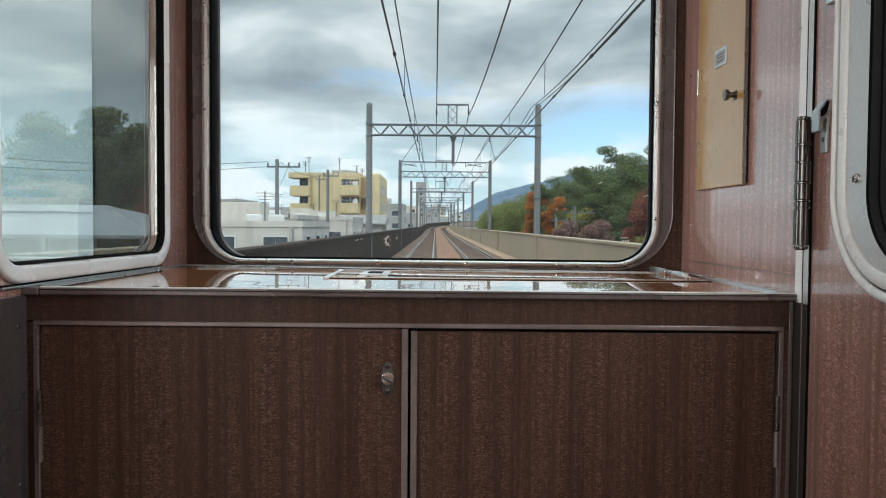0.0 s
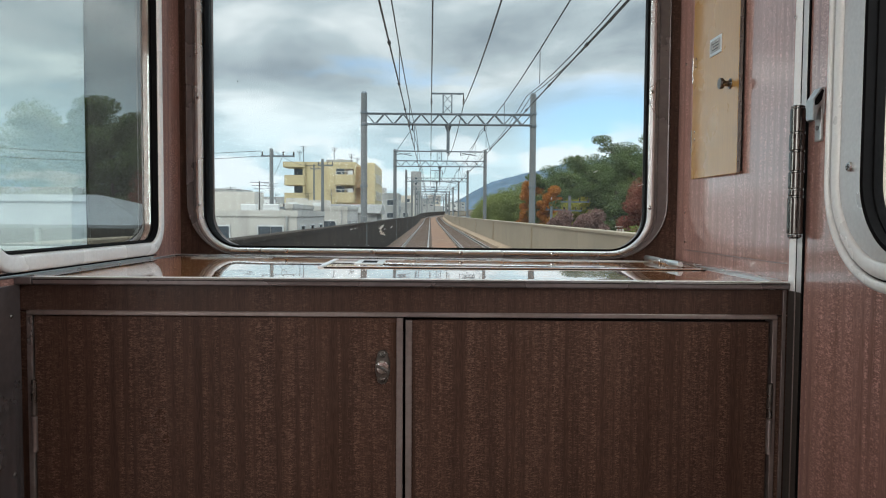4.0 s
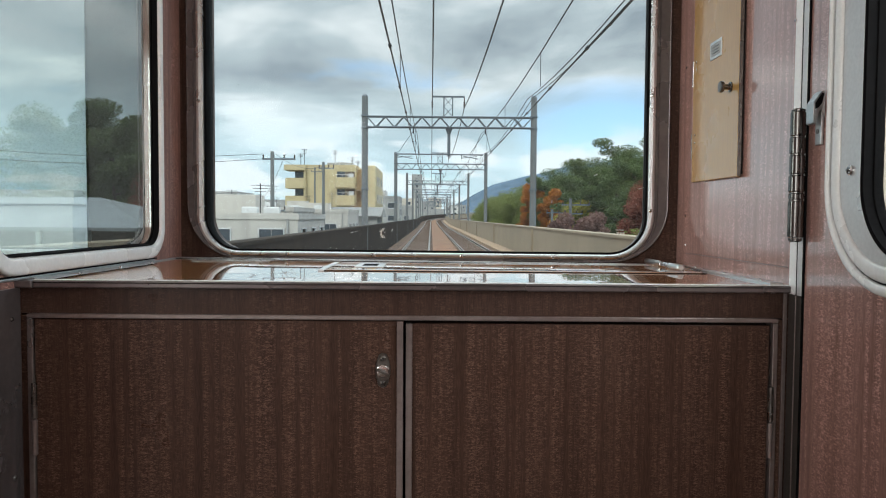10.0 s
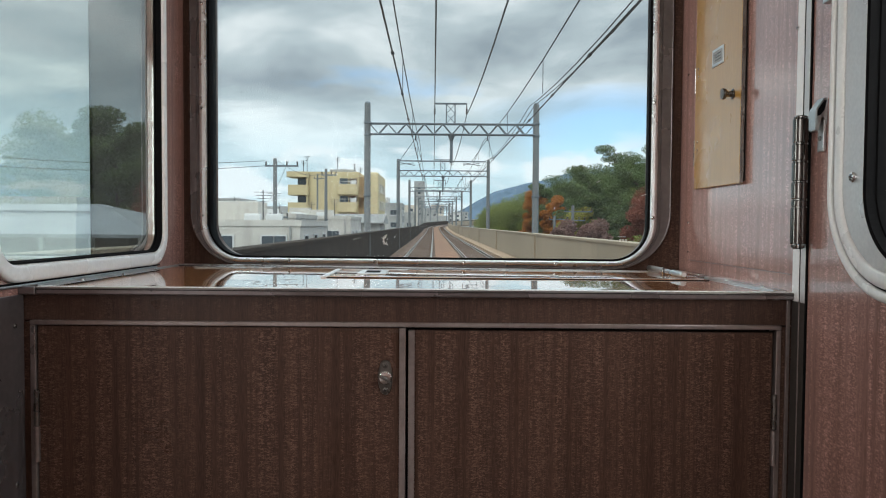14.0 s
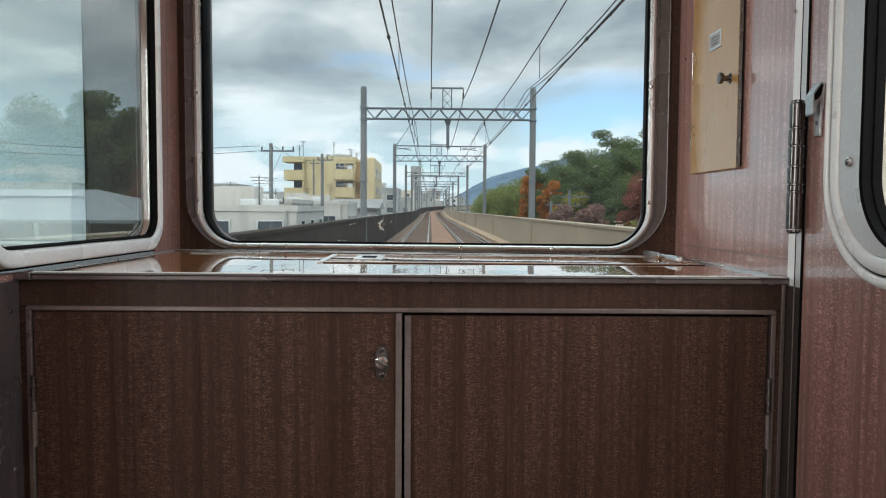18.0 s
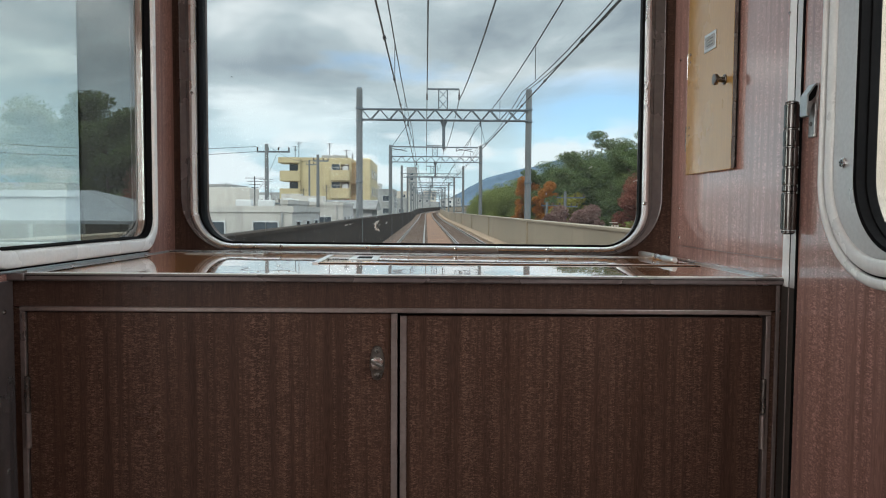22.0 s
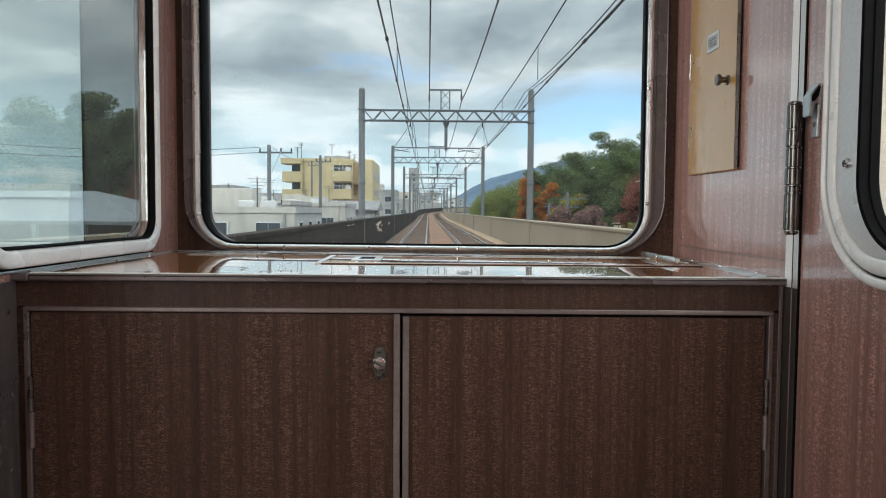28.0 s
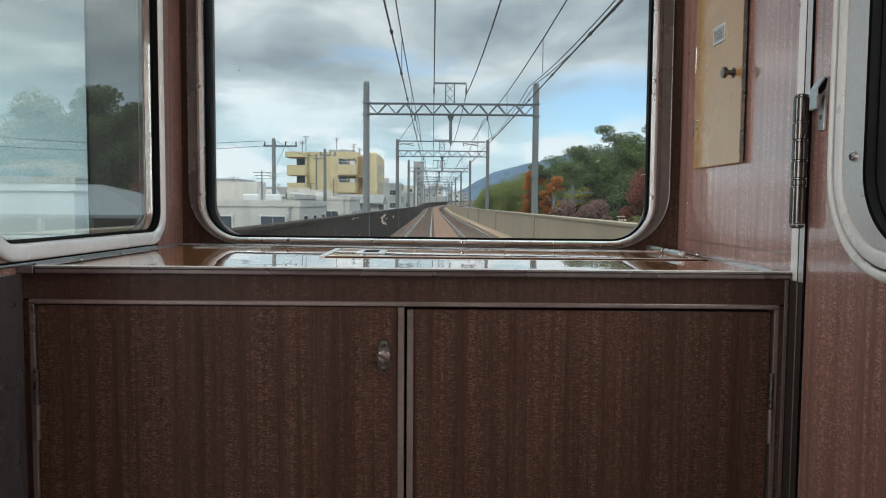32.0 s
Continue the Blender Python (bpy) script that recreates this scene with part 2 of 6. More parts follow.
    if wavy:
        sw = n("ShaderNodeTexNoise"); sw.inputs["Scale"].default_value, sw.inputs["Detail"].default_value = 5.0, 1
        l(co.outputs["Object"], sw.inputs["Vector"])
        wb = n("ShaderNodeBump"); wb.inputs["Strength"].default_value, wb.inputs["Distance"].default_value = 1.0, wavy
        l(sw.outputs[0], wb.inputs["Height"]); l(wb.outputs[0], bm.inputs["Normal"])
        l(wb.outputs[0], p.inputs["Coat Normal"])
    return m


def pane(name, tint=(0.95, 0.97, 0.965), base=0.04, dust=0.0):
    """Clear glass: the view goes straight through, gloss by the angle."""
    m, nt, p = tree_of(name)
    n, l = nt.nodes.new, nt.links.new
    nt.nodes.remove(p)
    tr = n("ShaderNodeBsdfTransparent"); tr.inputs[0].default_value = (*tint, 1)
    gl = n("ShaderNodeBsdfGlossy"); gl.inputs["Roughness"].default_value = 0.0
    lw = n("ShaderNodeLayerWeight"); lw.inputs[0].default_value = 0.5
    pw = n("ShaderNodeMath"); pw.operation = "POWER"; pw.inputs[1].default_value = 5.0
    l(lw.outputs["Facing"], pw.inputs[0])
    fr = n("ShaderNodeMath"); fr.operation = "MULTIPLY_ADD"; fr.inputs[1].default_value = 1 - base; fr.inputs[2].default_value = base
    l(pw.outputs[0], fr.inputs[0])
    mx = n("ShaderNodeMixShader")
    l(fr.outputs[0], mx.inputs[0]); l(tr.outputs[0], mx.inputs[1]); l(gl.outputs[0], mx.inputs[2])
    if dust:
        co = n("ShaderNodeTexCoord")
        sm = n("ShaderNodeTexNoise"); sm.inputs["Scale"].default_value = 7.0; sm.inputs["Detail"].default_value = 7
        sp = n("ShaderNodeTexVoronoi"); sp.inputs["Scale"].default_value = 46.0
        l(co.outputs["Object"], sm.inputs["Vector"]); l(co.outputs["Object"], sp.inputs["Vector"])
        r1 = n("ShaderNodeMapRange"); r1.inputs["From Min"].default_value, r1.inputs["From Max"].default_value = 0.3, 0.75
        r1.inputs["To Min"].default_value, r1.inputs["To Max"].default_value = dust * 0.6, dust * 1.6
        l(sm.outputs[0], r1.inputs[0])
        r2 = n("ShaderNodeMapRange"); r2.inputs["From Min"].default_value, r2.inputs["From Max"].default_value = 0.035, 0.06
        r2.inputs["To Min"].default_value, r2.inputs["To Max"].default_value = 0.10, 0.0
        l(sp.outputs["Distance"], r2.inputs[0])
        ad = n("ShaderNodeMath"); ad.operation = "ADD"
        l(r1.outputs[0], ad.inputs[0]); l(r2.outputs[0], ad.inputs[1])
        tl = n("ShaderNodeBsdfTranslucent"); tl.inputs[0].default_value = (0.85, 0.88, 0.88, 1)
        m2 = n("ShaderNodeMixShader")
        l(ad.outputs[0], m2.inputs[0]); l(mx.outputs[0], m2.inputs[1]); l(tl.outputs[0], m2.inputs[2])
        mx = m2
    l(mx.outputs[0], nt.nodes["Material Output"].inputs[0])
    return m


def glow(name, colour, strength):
    m, nt, p = tree_of(name)
    p.inputs["Base Color"].default_value = (*colour, 1)
    p.inputs["Emission Color"].default_value = (*colour, 1)
    p.inputs["Emission Strength"].default_value = strength
    return m


def concrete(name, colour, stain=(0.05, 0.05, 0.05), amount=0.5, scale=0.4):
    """Weathered concrete: pores, clouds of tone and streaks of soot running down."""
    m, nt, p = tree_of(name)
    n, l = nt.nodes.new, nt.links.new
    co = n("ShaderNodeTexCoord")
    mp = n("ShaderNodeMapping"); mp.inputs["Scale"].default_value = (1.2, 1.2, 0.12)
    l(co.outputs["Object"], mp.inputs[0])
    run = n("ShaderNodeTexNoise"); run.inputs["Scale"].default_value = 1.6; run.inputs["Detail"].default_value = 6
    l(mp.outputs[0], run.inputs["Vector"])
    cl = n("ShaderNodeTexNoise"); cl.inputs["Scale"].default_value = scale; cl.inputs["Detail"].default_value = 8
    l(co.outputs["Object"], cl.inputs["Vector"])
    pore = n("ShaderNodeTexNoise"); pore.inputs["Scale"].default_value = 30; pore.inputs["Detail"].default_value = 3
    l(co.outputs["Object"], pore.inputs["Vector"])
    r1 = n("ShaderNodeMapRange"); r1.inputs["From Min"].default_value, r1.inputs["From Max"].default_value = 0.45, 0.75
    r1.inputs["To Max"].default_value = amount
    l(run.outputs[0], r1.inputs[0])
    r2 = n("ShaderNodeMapRange"); r2.inputs["To Min"].default_value, r2.inputs["To Max"].default_value = 0.72, 1.28
    l(cl.outputs[0], r2.inputs[0])
    sc = n("ShaderNodeVectorMath"); sc.operation = "SCALE"; sc.inputs[0].default_value = colour
    l(r2.outputs[0], sc.inputs["Scale"])
    mix = n("ShaderNodeMix"); mix.data_type = "RGBA"; mix.inputs["B"].default_value = (*stain, 1)
    l(r1.outputs[0], mix.inputs["Factor"]); l(sc.outputs[0], mix.inputs["A"])
    l(mix.outputs["Result"], p.inputs["Base Color"])
    p.inputs["Roughness"].default_value = 0.85
    bm = n("ShaderNodeBump"); bm.inputs["Strength"].default_value = 0.3; bm.inputs["Distance"].default_value = 0.01
    l(pore.outputs[0], bm.inputs["Height"]); l(bm.outputs[0], p.inputs["Normal"])
    return m


def foliage(name, a, b):
    m, nt, p = tree_of(name)
    n, l = nt.nodes.new, nt.links.new
    g = n("ShaderNodeNewGeometry")
    co = n("ShaderNodeTexCoord")
    t = n("ShaderNodeTexNoise"); t.inputs["Scale"].default_value = 0.7; t.inputs["Detail"].default_value = 3
    l(co.outputs["Object"], t.inputs["Vector"])
    s = n("ShaderNodeMath"); s.operation = "ADD"
    l(g.outputs["Random Per Island"], s.inputs[0]); l(t.outputs[0], s.inputs[1])
    r = n("ShaderNodeMapRange"); r.inputs["From Max"].default_value = 1.6
    l(s.outputs[0], r.inputs[0])
    mix = n("ShaderNodeMix"); mix.data_type = "RGBA"
    mix.inputs["A"].default_value, mix.inputs["B"].default_value = (*a, 1), (*b, 1)
    l(r.outputs[0], mix.inputs["Factor"]); l(mix.outputs["Result"], p.inputs["Base Color"])
    p.inputs["Roughness"].default_value = 0.7
    # thin leaves let part of the light through
    out = nt.nodes["Material Output"]
    tl, mx = n("ShaderNodeBsdfTranslucent"), n("ShaderNodeMixShader")
    mx.inputs[0].default_value = 0.42
    l(mix.outputs["Result"], tl.inputs[0])
    l(p.outputs[0], mx.inputs[1]); l(tl.outputs[0], mx.inputs[2]); l(mx.outputs[0], out.inputs[0])
    return m


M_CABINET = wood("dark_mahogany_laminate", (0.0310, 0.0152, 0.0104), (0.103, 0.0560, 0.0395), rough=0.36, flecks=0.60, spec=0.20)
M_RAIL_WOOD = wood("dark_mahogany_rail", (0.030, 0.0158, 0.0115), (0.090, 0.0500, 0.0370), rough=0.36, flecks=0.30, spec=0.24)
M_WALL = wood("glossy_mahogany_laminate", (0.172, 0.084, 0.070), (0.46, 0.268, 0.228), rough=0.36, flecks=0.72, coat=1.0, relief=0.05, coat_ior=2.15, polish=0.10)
M_COUNTER = wood("varnished_counter", (0.38, 0.155, 0.052), (0.54, 0.255, 0.098), rough=0.10, flecks=0.1, coat=1.0, axis="x", relief=0.01, polish=0.012, coat_ior=1.9, spec=0.1, wavy=0.0007)
M_LOCKER = wood("pale_oak_veneer", (0.32, 0.172, 0.038), (0.46, 0.262, 0.068), rough=0.30, flecks=0.05, coat=1.0, relief=0.04, coat_ior=1.6, spec=0.2, polish=0.16)
M_ALU = surface("brushed_aluminium", (0.66, 0.67, 0.67), rough=0.32, metal=1.0, vary=0.08, scale=6, fine=260, bump=0.03)
M_ALU_DULL = surface("dulled_aluminium", (0.46, 0.47, 0.47), rough=0.36, metal=1.0, vary=0.1, scale=6, fine=260, bump=0.03)
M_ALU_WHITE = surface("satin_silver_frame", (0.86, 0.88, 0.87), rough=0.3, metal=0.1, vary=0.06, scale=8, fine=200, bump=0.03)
M_FRAME_ALU = surface("drawn_aluminium_frame", (0.66, 0.67, 0.665), rough=0.29, metal=0.85, vary=0.08, scale=8, fine=220, bump=0.006)
M_BRONZE = surface("dull_bronze_trim", (0.27, 0.23, 0.22), rough=0.36, metal=0.7, vary=0.15, scale=10, fine=150, bump=0.05)
M_EDGE = surface("dark_counter_edging", (0.18, 0.158, 0.158), rough=0.28, metal=0.65, vary=0.15, scale=8, fine=90, bump=0.05)
M_CHROME = surface("worn_chrome", (0.70, 0.70, 0.70), rough=0.14, metal=1.0, vary=0.12, scale=40, fine=200, bump=0.02)
M_DARKSTEEL = surface("dark_steel", (0.16, 0.15, 0.14), rough=0.3, metal=0.9, vary=0.2, scale=30, fine=160, bump=0.05)
M_RUBBER = surface("black_rubber", (0.006, 0.006, 0.0065), rough=0.8, vary=0.2, scale=20, fine=120, bump=0.05, spec=0.05)
M_ALU_FLAT = surface("satin_aluminium_face", (0.60, 0.605, 0.60), rough=0.34, metal=0.4, vary=0.08, scale=6, fine=220, bump=0.03)
M_HINGE = surface("polished_dark_steel", (0.115, 0.11, 0.105), rough=0.14, metal=1.0, vary=0.2, scale=30, fine=160, bump=0.04)
M_FRAME_DARK = surface("dark_window_surround", (0.155, 0.140, 0.138), rough=0.28, metal=0.45, vary=0.15, scale=8, fine=100, bump=0.04)
M_REVEAL = surface("beige_reveal_paint", (0.33, 0.28, 0.225), rough=0.35, vary=0.08, scale=8, fine=120, bump=0.02)
M_GLASS = pane("window_glass")
M_GLASS_REFLECT = pane("partition_glass", tint=(0.92, 0.965, 0.945), base=0.28)
M_GLASS_MATT = pane("low_glare_glass", base=0.003, dust=0.02)
M_GLASS_DUSTY = pane("dusty_windscreen_glass", base=0.004, dust=0.014)
M_CEILING = surface("cream_ceiling_paint", (0.72, 0.70, 0.64), rough=0.5, vary=0.05, scale=2, fine=30, bump=0.03)
M_FLOOR = surface("brown_linoleum", (0.12, 0.08, 0.06), rough=0.5, vary=0.2, scale=4, fine=60, bump=0.05)
M_PAPER = surface("printed_plate", (0.55, 0.53, 0.48), rough=0.4, vary=0.12, scale=30, fine=200, bump=0.0)
M_INK = surface("black_ink", (0.03, 0.03, 0.03), rough=0.5, vary=0.1, bump=0.0)
M_GREY_PANEL = surface("grey_desk_panel", (0.30, 0.29, 0.27), rough=0.25, metal=0.3, vary=0.1, scale=12, fine=120, bump=0.02)
M_DRIVER = surface("dark_cab_paint", (0.03, 0.034, 0.034), rough=0.55, vary=0.15, scale=4, fine=60, bump=0.03)
M_POST_SHADED = surface("shaded_post_strip", (0.044, 0.038, 0.034), rough=0.4, vary=0.2, scale=8, fine=120, bump=0.03, spec=0.3)
M_LOCK = surface("worn_grey_steel", (0.14, 0.13, 0.12), rough=0.34, metal=0.85, vary=0.2, scale=40, fine=200, bump=0.04)
M_HOLE = surface("shadow_gap", (0.01, 0.008, 0.007), rough=0.8, vary=0.1, bump=0.0)


# ---- helpers for shapes ----
PLACED = {}


def thing(name, at, label, category, group="", kind=""):
    ob = new(name)
    ob.location = at
    ob.empty_display_size = 0.1
    PLACED[ob] = Matrix.Translation(at)
    return tagged(ob, label, category, group, kind)


def link(name, bm, material, smooth=False):
    me = bpy.data.meshes.new(name)
    bmesh.ops.recalc_face_normals(bm, faces=bm.faces)
    bm.to_mesh(me)
    bm.free()
    if smooth:
        for poly in me.polygons:
            poly.use_smooth = True
    for m in material if isinstance(material, (list, tuple)) else (material,):
        me.materials.append(m)
    ob = new(name, me)
    PLACED[ob] = Matrix.Identity(4)
    return ob


def part(name, bm, material, parent, label="", smooth=False):
    ob = link(name, bm, material, smooth)
    ob.parent = parent
    ob.matrix_parent_inverse = PLACED[parent].inverted()
    if label:
        ob["label"] = label
    return ob


def single(name, bm, material, label, category, kind="", group="", smooth=False):
    return tagged(link(name, bm, material, smooth), label, category, group, kind)


def box(x0, x1, y0, y1, z0, z1, bevel=0.0, bm=None, m=None, seg=2):
    own = bmesh.new()
    bmesh.ops.create_cube(own, size=1.0)
    for v in own.verts:
        v.co = Vector((x0 + (v.co.x + 0.5) * (x1 - x0), y0 + (v.co.y + 0.5) * (y1 - y0), z0 + (v.co.z + 0.5) * (z1 - z0)))
    if bevel:
        bmesh.ops.bevel(own, geom=list(own.edges), offset=bevel, segments=seg, profile=0.5, affect="EDGES")
    if m is not None:
        own.transform(m)
    return merge(bm, own)


def merge(bm, own):
    if bm is None:
        return own
    me = bpy.data.meshes.new("tmp")
    own.to_mesh(me)
    own.free()
    bm.from_mesh(me)
    bpy.data.meshes.remove(me)
    return bm


def rod(p0, p1, r0, r1=None, seg=12, bm=None, caps=True):
    bm = bmesh.new() if bm is None else bm
    r1 = r0 if r1 is None else r1
    p0, p1 = Vector(p0), Vector(p1)
    turn = (p1 - p0).to_track_quat("Z", "Y").to_matrix()
    rings = []
    for p, r in ((p0, r0), (p1, r1)):
        rings.append([bm.verts.new(p + turn @ Vector((r * math.cos(a), r * math.sin(a), 0))) for a in (2 * math.pi * i / seg for i in range(seg))])
    for i in range(seg):
        bm.faces.new((rings[0][i], rings[0][(i + 1) % seg], rings[1][(i + 1) % seg], rings[1][i]))
    if caps:
        bm.faces.new(rings[0])
        bm.faces.new(rings[1])
    return bm


def lathe(profile, m, seg=20, bm=None):
    """Turns (radius, height) pairs round z, then places them by m."""
    bm = bmesh.new() if bm is None else bm
    rings = [[bm.verts.new(m @ Vector((r * math.cos(2 * math.pi * i / seg), r * math.sin(2 * math.pi * i / seg), h))) for i in range(seg)] for r, h in profile]
    for a, b in zip(rings, rings[1:]):
        for i in range(seg):
            bm.faces.new((a[i], a[(i + 1) % seg], b[(i + 1) % seg], b[i]))
    bm.faces.new(rings[0])
    bm.faces.new(rings[-1])
    return bm


def rounded(u0, u1, v0, v1, r, seg=18):
    pts = []
    for cu, cv, a0 in ((u1 - r, v1 - r, 0), (u0 + r, v1 - r, 90), (u0 + r, v0 + r, 180), (u1 - r, v0 + r, 270)):
        for i in range(seg + 1):
            a = radians(a0 + 90 * i / seg)
            pts.append((cu + r * math.cos(a), cv + r * math.sin(a)))
    return pts


def loft(sections, m, closed=True, bm=None):
    """Rounded rectangles (u0, u1, v0, v1, r, n) joined one after another; closed: the last joins the first, as in a frame; else both ends are filled."""
    bm = bmesh.new() if bm is None else bm
    loops = [[bm.verts.new(m @ Vector((u, v, s[5]))) for u, v in rounded(*s[:5])] for s in sections]
    pairs = list(zip(loops, loops[1:])) + ([(loops[-1], loops[0])] if closed else [])
    for a, b in pairs:
        for i in range(len(a)):
            bm.faces.new((a[i], a[(i + 1) % len(a)], b[(i + 1) % len(a)], b[i]))
    if not closed:
        bm.faces.new(loops[0])
        bm.faces.new(loops[-1])
    return bm


def inset(rect, d):
    u0, u1, v0, v1, r = rect
    return (u0 + d, u1 - d, v0 + d, v1 - d, max(0.002, r - d))


def wall_with_hole(outer, hole, thick, m, bm=None):
    """A slab from n = 0 back to n = -thick, with a rounded opening through it."""
    o = (*outer, 0.0005)
    return loft([(*o, 0), (*hole, 0), (*hole, -thick), (*o, -thick)], m, bm=bm)


def screw_head(at, normal, r, parent, material, turn=0.4):
    """A domed head with a cross cut into it."""
    q = Vector(normal).to_track_quat("Z", "Y").to_matrix().to_4x4()
    m = Matrix.Translation(at) @ q @ Matrix.Rotation(turn, 4, "Z")
    bm = lathe([(r, 0), (r, r * 0.25), (r * 0.75, r * 0.5), (r * 0.3, r * 0.6)], m, 14)
    n = len(bm.faces)
    box(-r * 0.55, r * 0.55, -r * 0.11, r * 0.11, r * 0.45, r * 0.64, bm=bm, m=m)
    box(-r * 0.11, r * 0.11, -r * 0.55, r * 0.55, r * 0.45, r * 0.645, bm=bm, m=m)
    bm.faces.ensure_lookup_table()
    for f in bm.faces[n:]:
        f.material_index = 1
    return part("screw", bm, (material, M_HOLE), parent)


# planes of the cab: u along the wall, v up, n into the room
ANG = math.atan(0.1115)
FRONT = Matrix(((math.cos(ANG), 0, -math.sin(ANG), 0), (-math.sin(ANG), 0, -math.cos(ANG), 1.498), (0, 1, 0, 0), (0, 0, 0, 1)))
RIGHT = Matrix(((0, 0, -1, 0.493), (1, 0, 0, 0), (0, 1, 0, 0), (0, 0, 0, 1)))
SKEW = math.atan(0.04)  # the partition runs a little towards the room
LEFT = Matrix(((math.sin(SKEW), 0, math.cos(SKEW), -0.556 - 0.98 * math.sin(SKEW)), (math.cos(SKEW), 0, -math.sin(SKEW), 0.98 - 0.98 * math.cos(SKEW)), (0, 1, 0, 0), (0, 0, 0, 1)))
FLOOR, CEIL = 1.10, 3.15
BACK = -6.6
OUTER_LEFT = -2.23


# ---- the cab's shell ----
def front_u(x):
    return x / math.cos(ANG)


HOLE_F = (front_u(-0.4805), front_u(0.4335), 1.777, 2.56, 0.075)
HOLE_D = (front_u(-2.05), front_u(-0.742), 1.66, 2.90, 0.012)
CUT = front_u(-0.58)


def build_shell():
    bm = wall_with_hole((CUT, front_u(0.56), FLOOR - 0.3, CEIL + 0.1), HOLE_F, 0.05, FRONT)
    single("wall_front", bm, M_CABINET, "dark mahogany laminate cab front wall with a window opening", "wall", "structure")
    bm = wall_with_hole((front_u(OUTER_LEFT - 0.05), CUT - 0.002, FLOOR - 0.3, CEIL + 0.1), HOLE_D, 0.05, FRONT)
    single("wall_front_2", bm, M_DRIVER, "dark painted front wall of the driver's side", "wall", "structure")
    # side wall with the opening of the side door's window
    bm = bmesh.new()
    box(0.493, 0.56, 0.9475, 1.56, FLOOR - 0.05, CEIL, bm=bm)
    single("wall_right", bm, M_WALL, "glossy mahogany laminate side wall of the cab", "wall", "structure")
    # saloon side walls behind the cab, with their windows
    bm = wall_with_hole((BACK, 0.20, FLOOR - 0.05, CEIL), (-6.0, -1.3, 1.72, 2.98, 0.08), 0.06, RIGHT)
    single("wall_right_2", bm, M_WALL, "mahogany laminate saloon side wall with a window opening", "wall", "structure")
    outer = Matrix(((0, 0, 1, OUTER_LEFT), (1, 0, 0, 0), (0, 1, 0, 0), (0, 0, 0, 1)))
    bm = wall_with_hole((BACK, 0.2, FLOOR - 0.05, CEIL), (-6.0, -1.3, 1.72, 2.98, 0.08), 0.06, outer)
    wall_with_hole((0.2, 1.66, FLOOR - 0.05, CEIL), (0.45, 1.35, 1.72, 2.98, 0.08), 0.06, outer, bm=bm)
    single("wall_left", bm, M_WALL, "mahogany laminate far side wall with two window openings", "wall", "structure")
    single("wall_back", box(OUTER_LEFT, 0.56, BACK - 0.06, BACK, FLOOR - 0.05, CEIL), M_WALL, "plain mahogany laminate end wall", "wall", "structure")
    single("ceiling", box(OUTER_LEFT - 0.06, 0.56, BACK - 0.06, 1.75, CEIL, CEIL + 0.05), M_CEILING, "cream painted ceiling", "ceiling", "structure")
    single("floor", box(OUTER_LEFT - 0.06, 0.56, BACK - 0.06, 1.7, FLOOR - 0.05, FLOOR), M_FLOOR, "worn brown linoleum floor", "floor", "structure")


build_shell()

HOLE_L = (0.922, 1.430, 1.792, 2.56, 0.042)


def build_partition():
    bm = wall_with_hole((0.885, 1.552, FLOOR, CEIL), HOLE_L, 0.024, LEFT)
    # unseen extension, added to block side light from the door leaf and cabinet
    box(0.60, 0.884, FLOOR, CEIL, -0.024, 0.0, bm=bm, m=LEFT)
    single("wall_partition", bm, M_WALL, "mahogany laminate partition with a window, lengthened out of view to block light", "wall", "structure")
    w = thing("window_2", (-0.548, 1.2, 1.77), "partition window in a rounded satin silver frame", "window", kind="structure")
    o, i = (0.904, 1.447, 1.7685, 2.60, 0.060), HOLE_L
    part("window_frame", loft([(*o, 0.0005), (*inset(o, 0.0004), 0.0065), (*inset(o, 0.0018), 0.0085), (*inset(o, 0.004), 0.0096), (*inset(o, 0.0075), 0.0100), (*inset(i, -0.005), 0.0098), (*inset(i, -0.0022), 0.0088), (*inset(i, -0.0004), 0.0068), (*inset(i, 0.001), 0.003), (*inset(i, 0.001), -0.003), (*inset(o, 0.01), 0.0005)], LEFT), M_ALU_WHITE, w, smooth=True)
    g = inset(i, 0.0012)
    part("gasket", loft([(*g, 0.0045), (*inset(g, 0.0015), 0.004), (*inset(g, 0.003), -0.005), (*g, -0.006)], LEFT), M_RUBBER, w)
    part("glazing_bead", loft([(*g, -0.0062), (*inset(g, 0.0028), -0.0062), (*inset(g, 0.0036), -0.007), (*inset(g, 0.0040), -0.0095), (*g, -0.0095)], LEFT), M_RUBBER, w, "black glazing bead")
    part("pane", loft([(*inset(g, 0.0005), -0.0145), (*inset(g, 0.0005), -0.0100)], LEFT, closed=False), M_GLASS_REFLECT, w).visible_shadow = False
    part("sill", box(0.925, 1.405, 1.7622, 1.7662, 0.0006, 0.0055, bevel=0.0012, m=LEFT), M_ALU_DULL, w, "thin aluminium sill strip")
    part("sill_groove", box(0.925, 1.42, 1.7662, 1.7684, 0.0006, 0.0030, m=LEFT), M_RUBBER, w)
    # metal angle that closes the partition below the counter
    a = thing("corner_angle", (-0.553, 0.965, FLOOR), "dull metal angle screwed on the partition beside the cabinet", "trim", kind="structure")
    part("angle", box(-0.5590, -0.5525, 0.886, 0.9785, FLOOR, 1.7525, bevel=0.0006), M_EDGE, a)
    for z in (1.712, 1.50, 1.30):
        screw_head((-0.5525, 0.957, z), (1, 0, 0), 0.0034, a, M_DARKSTEEL)


build_partition()


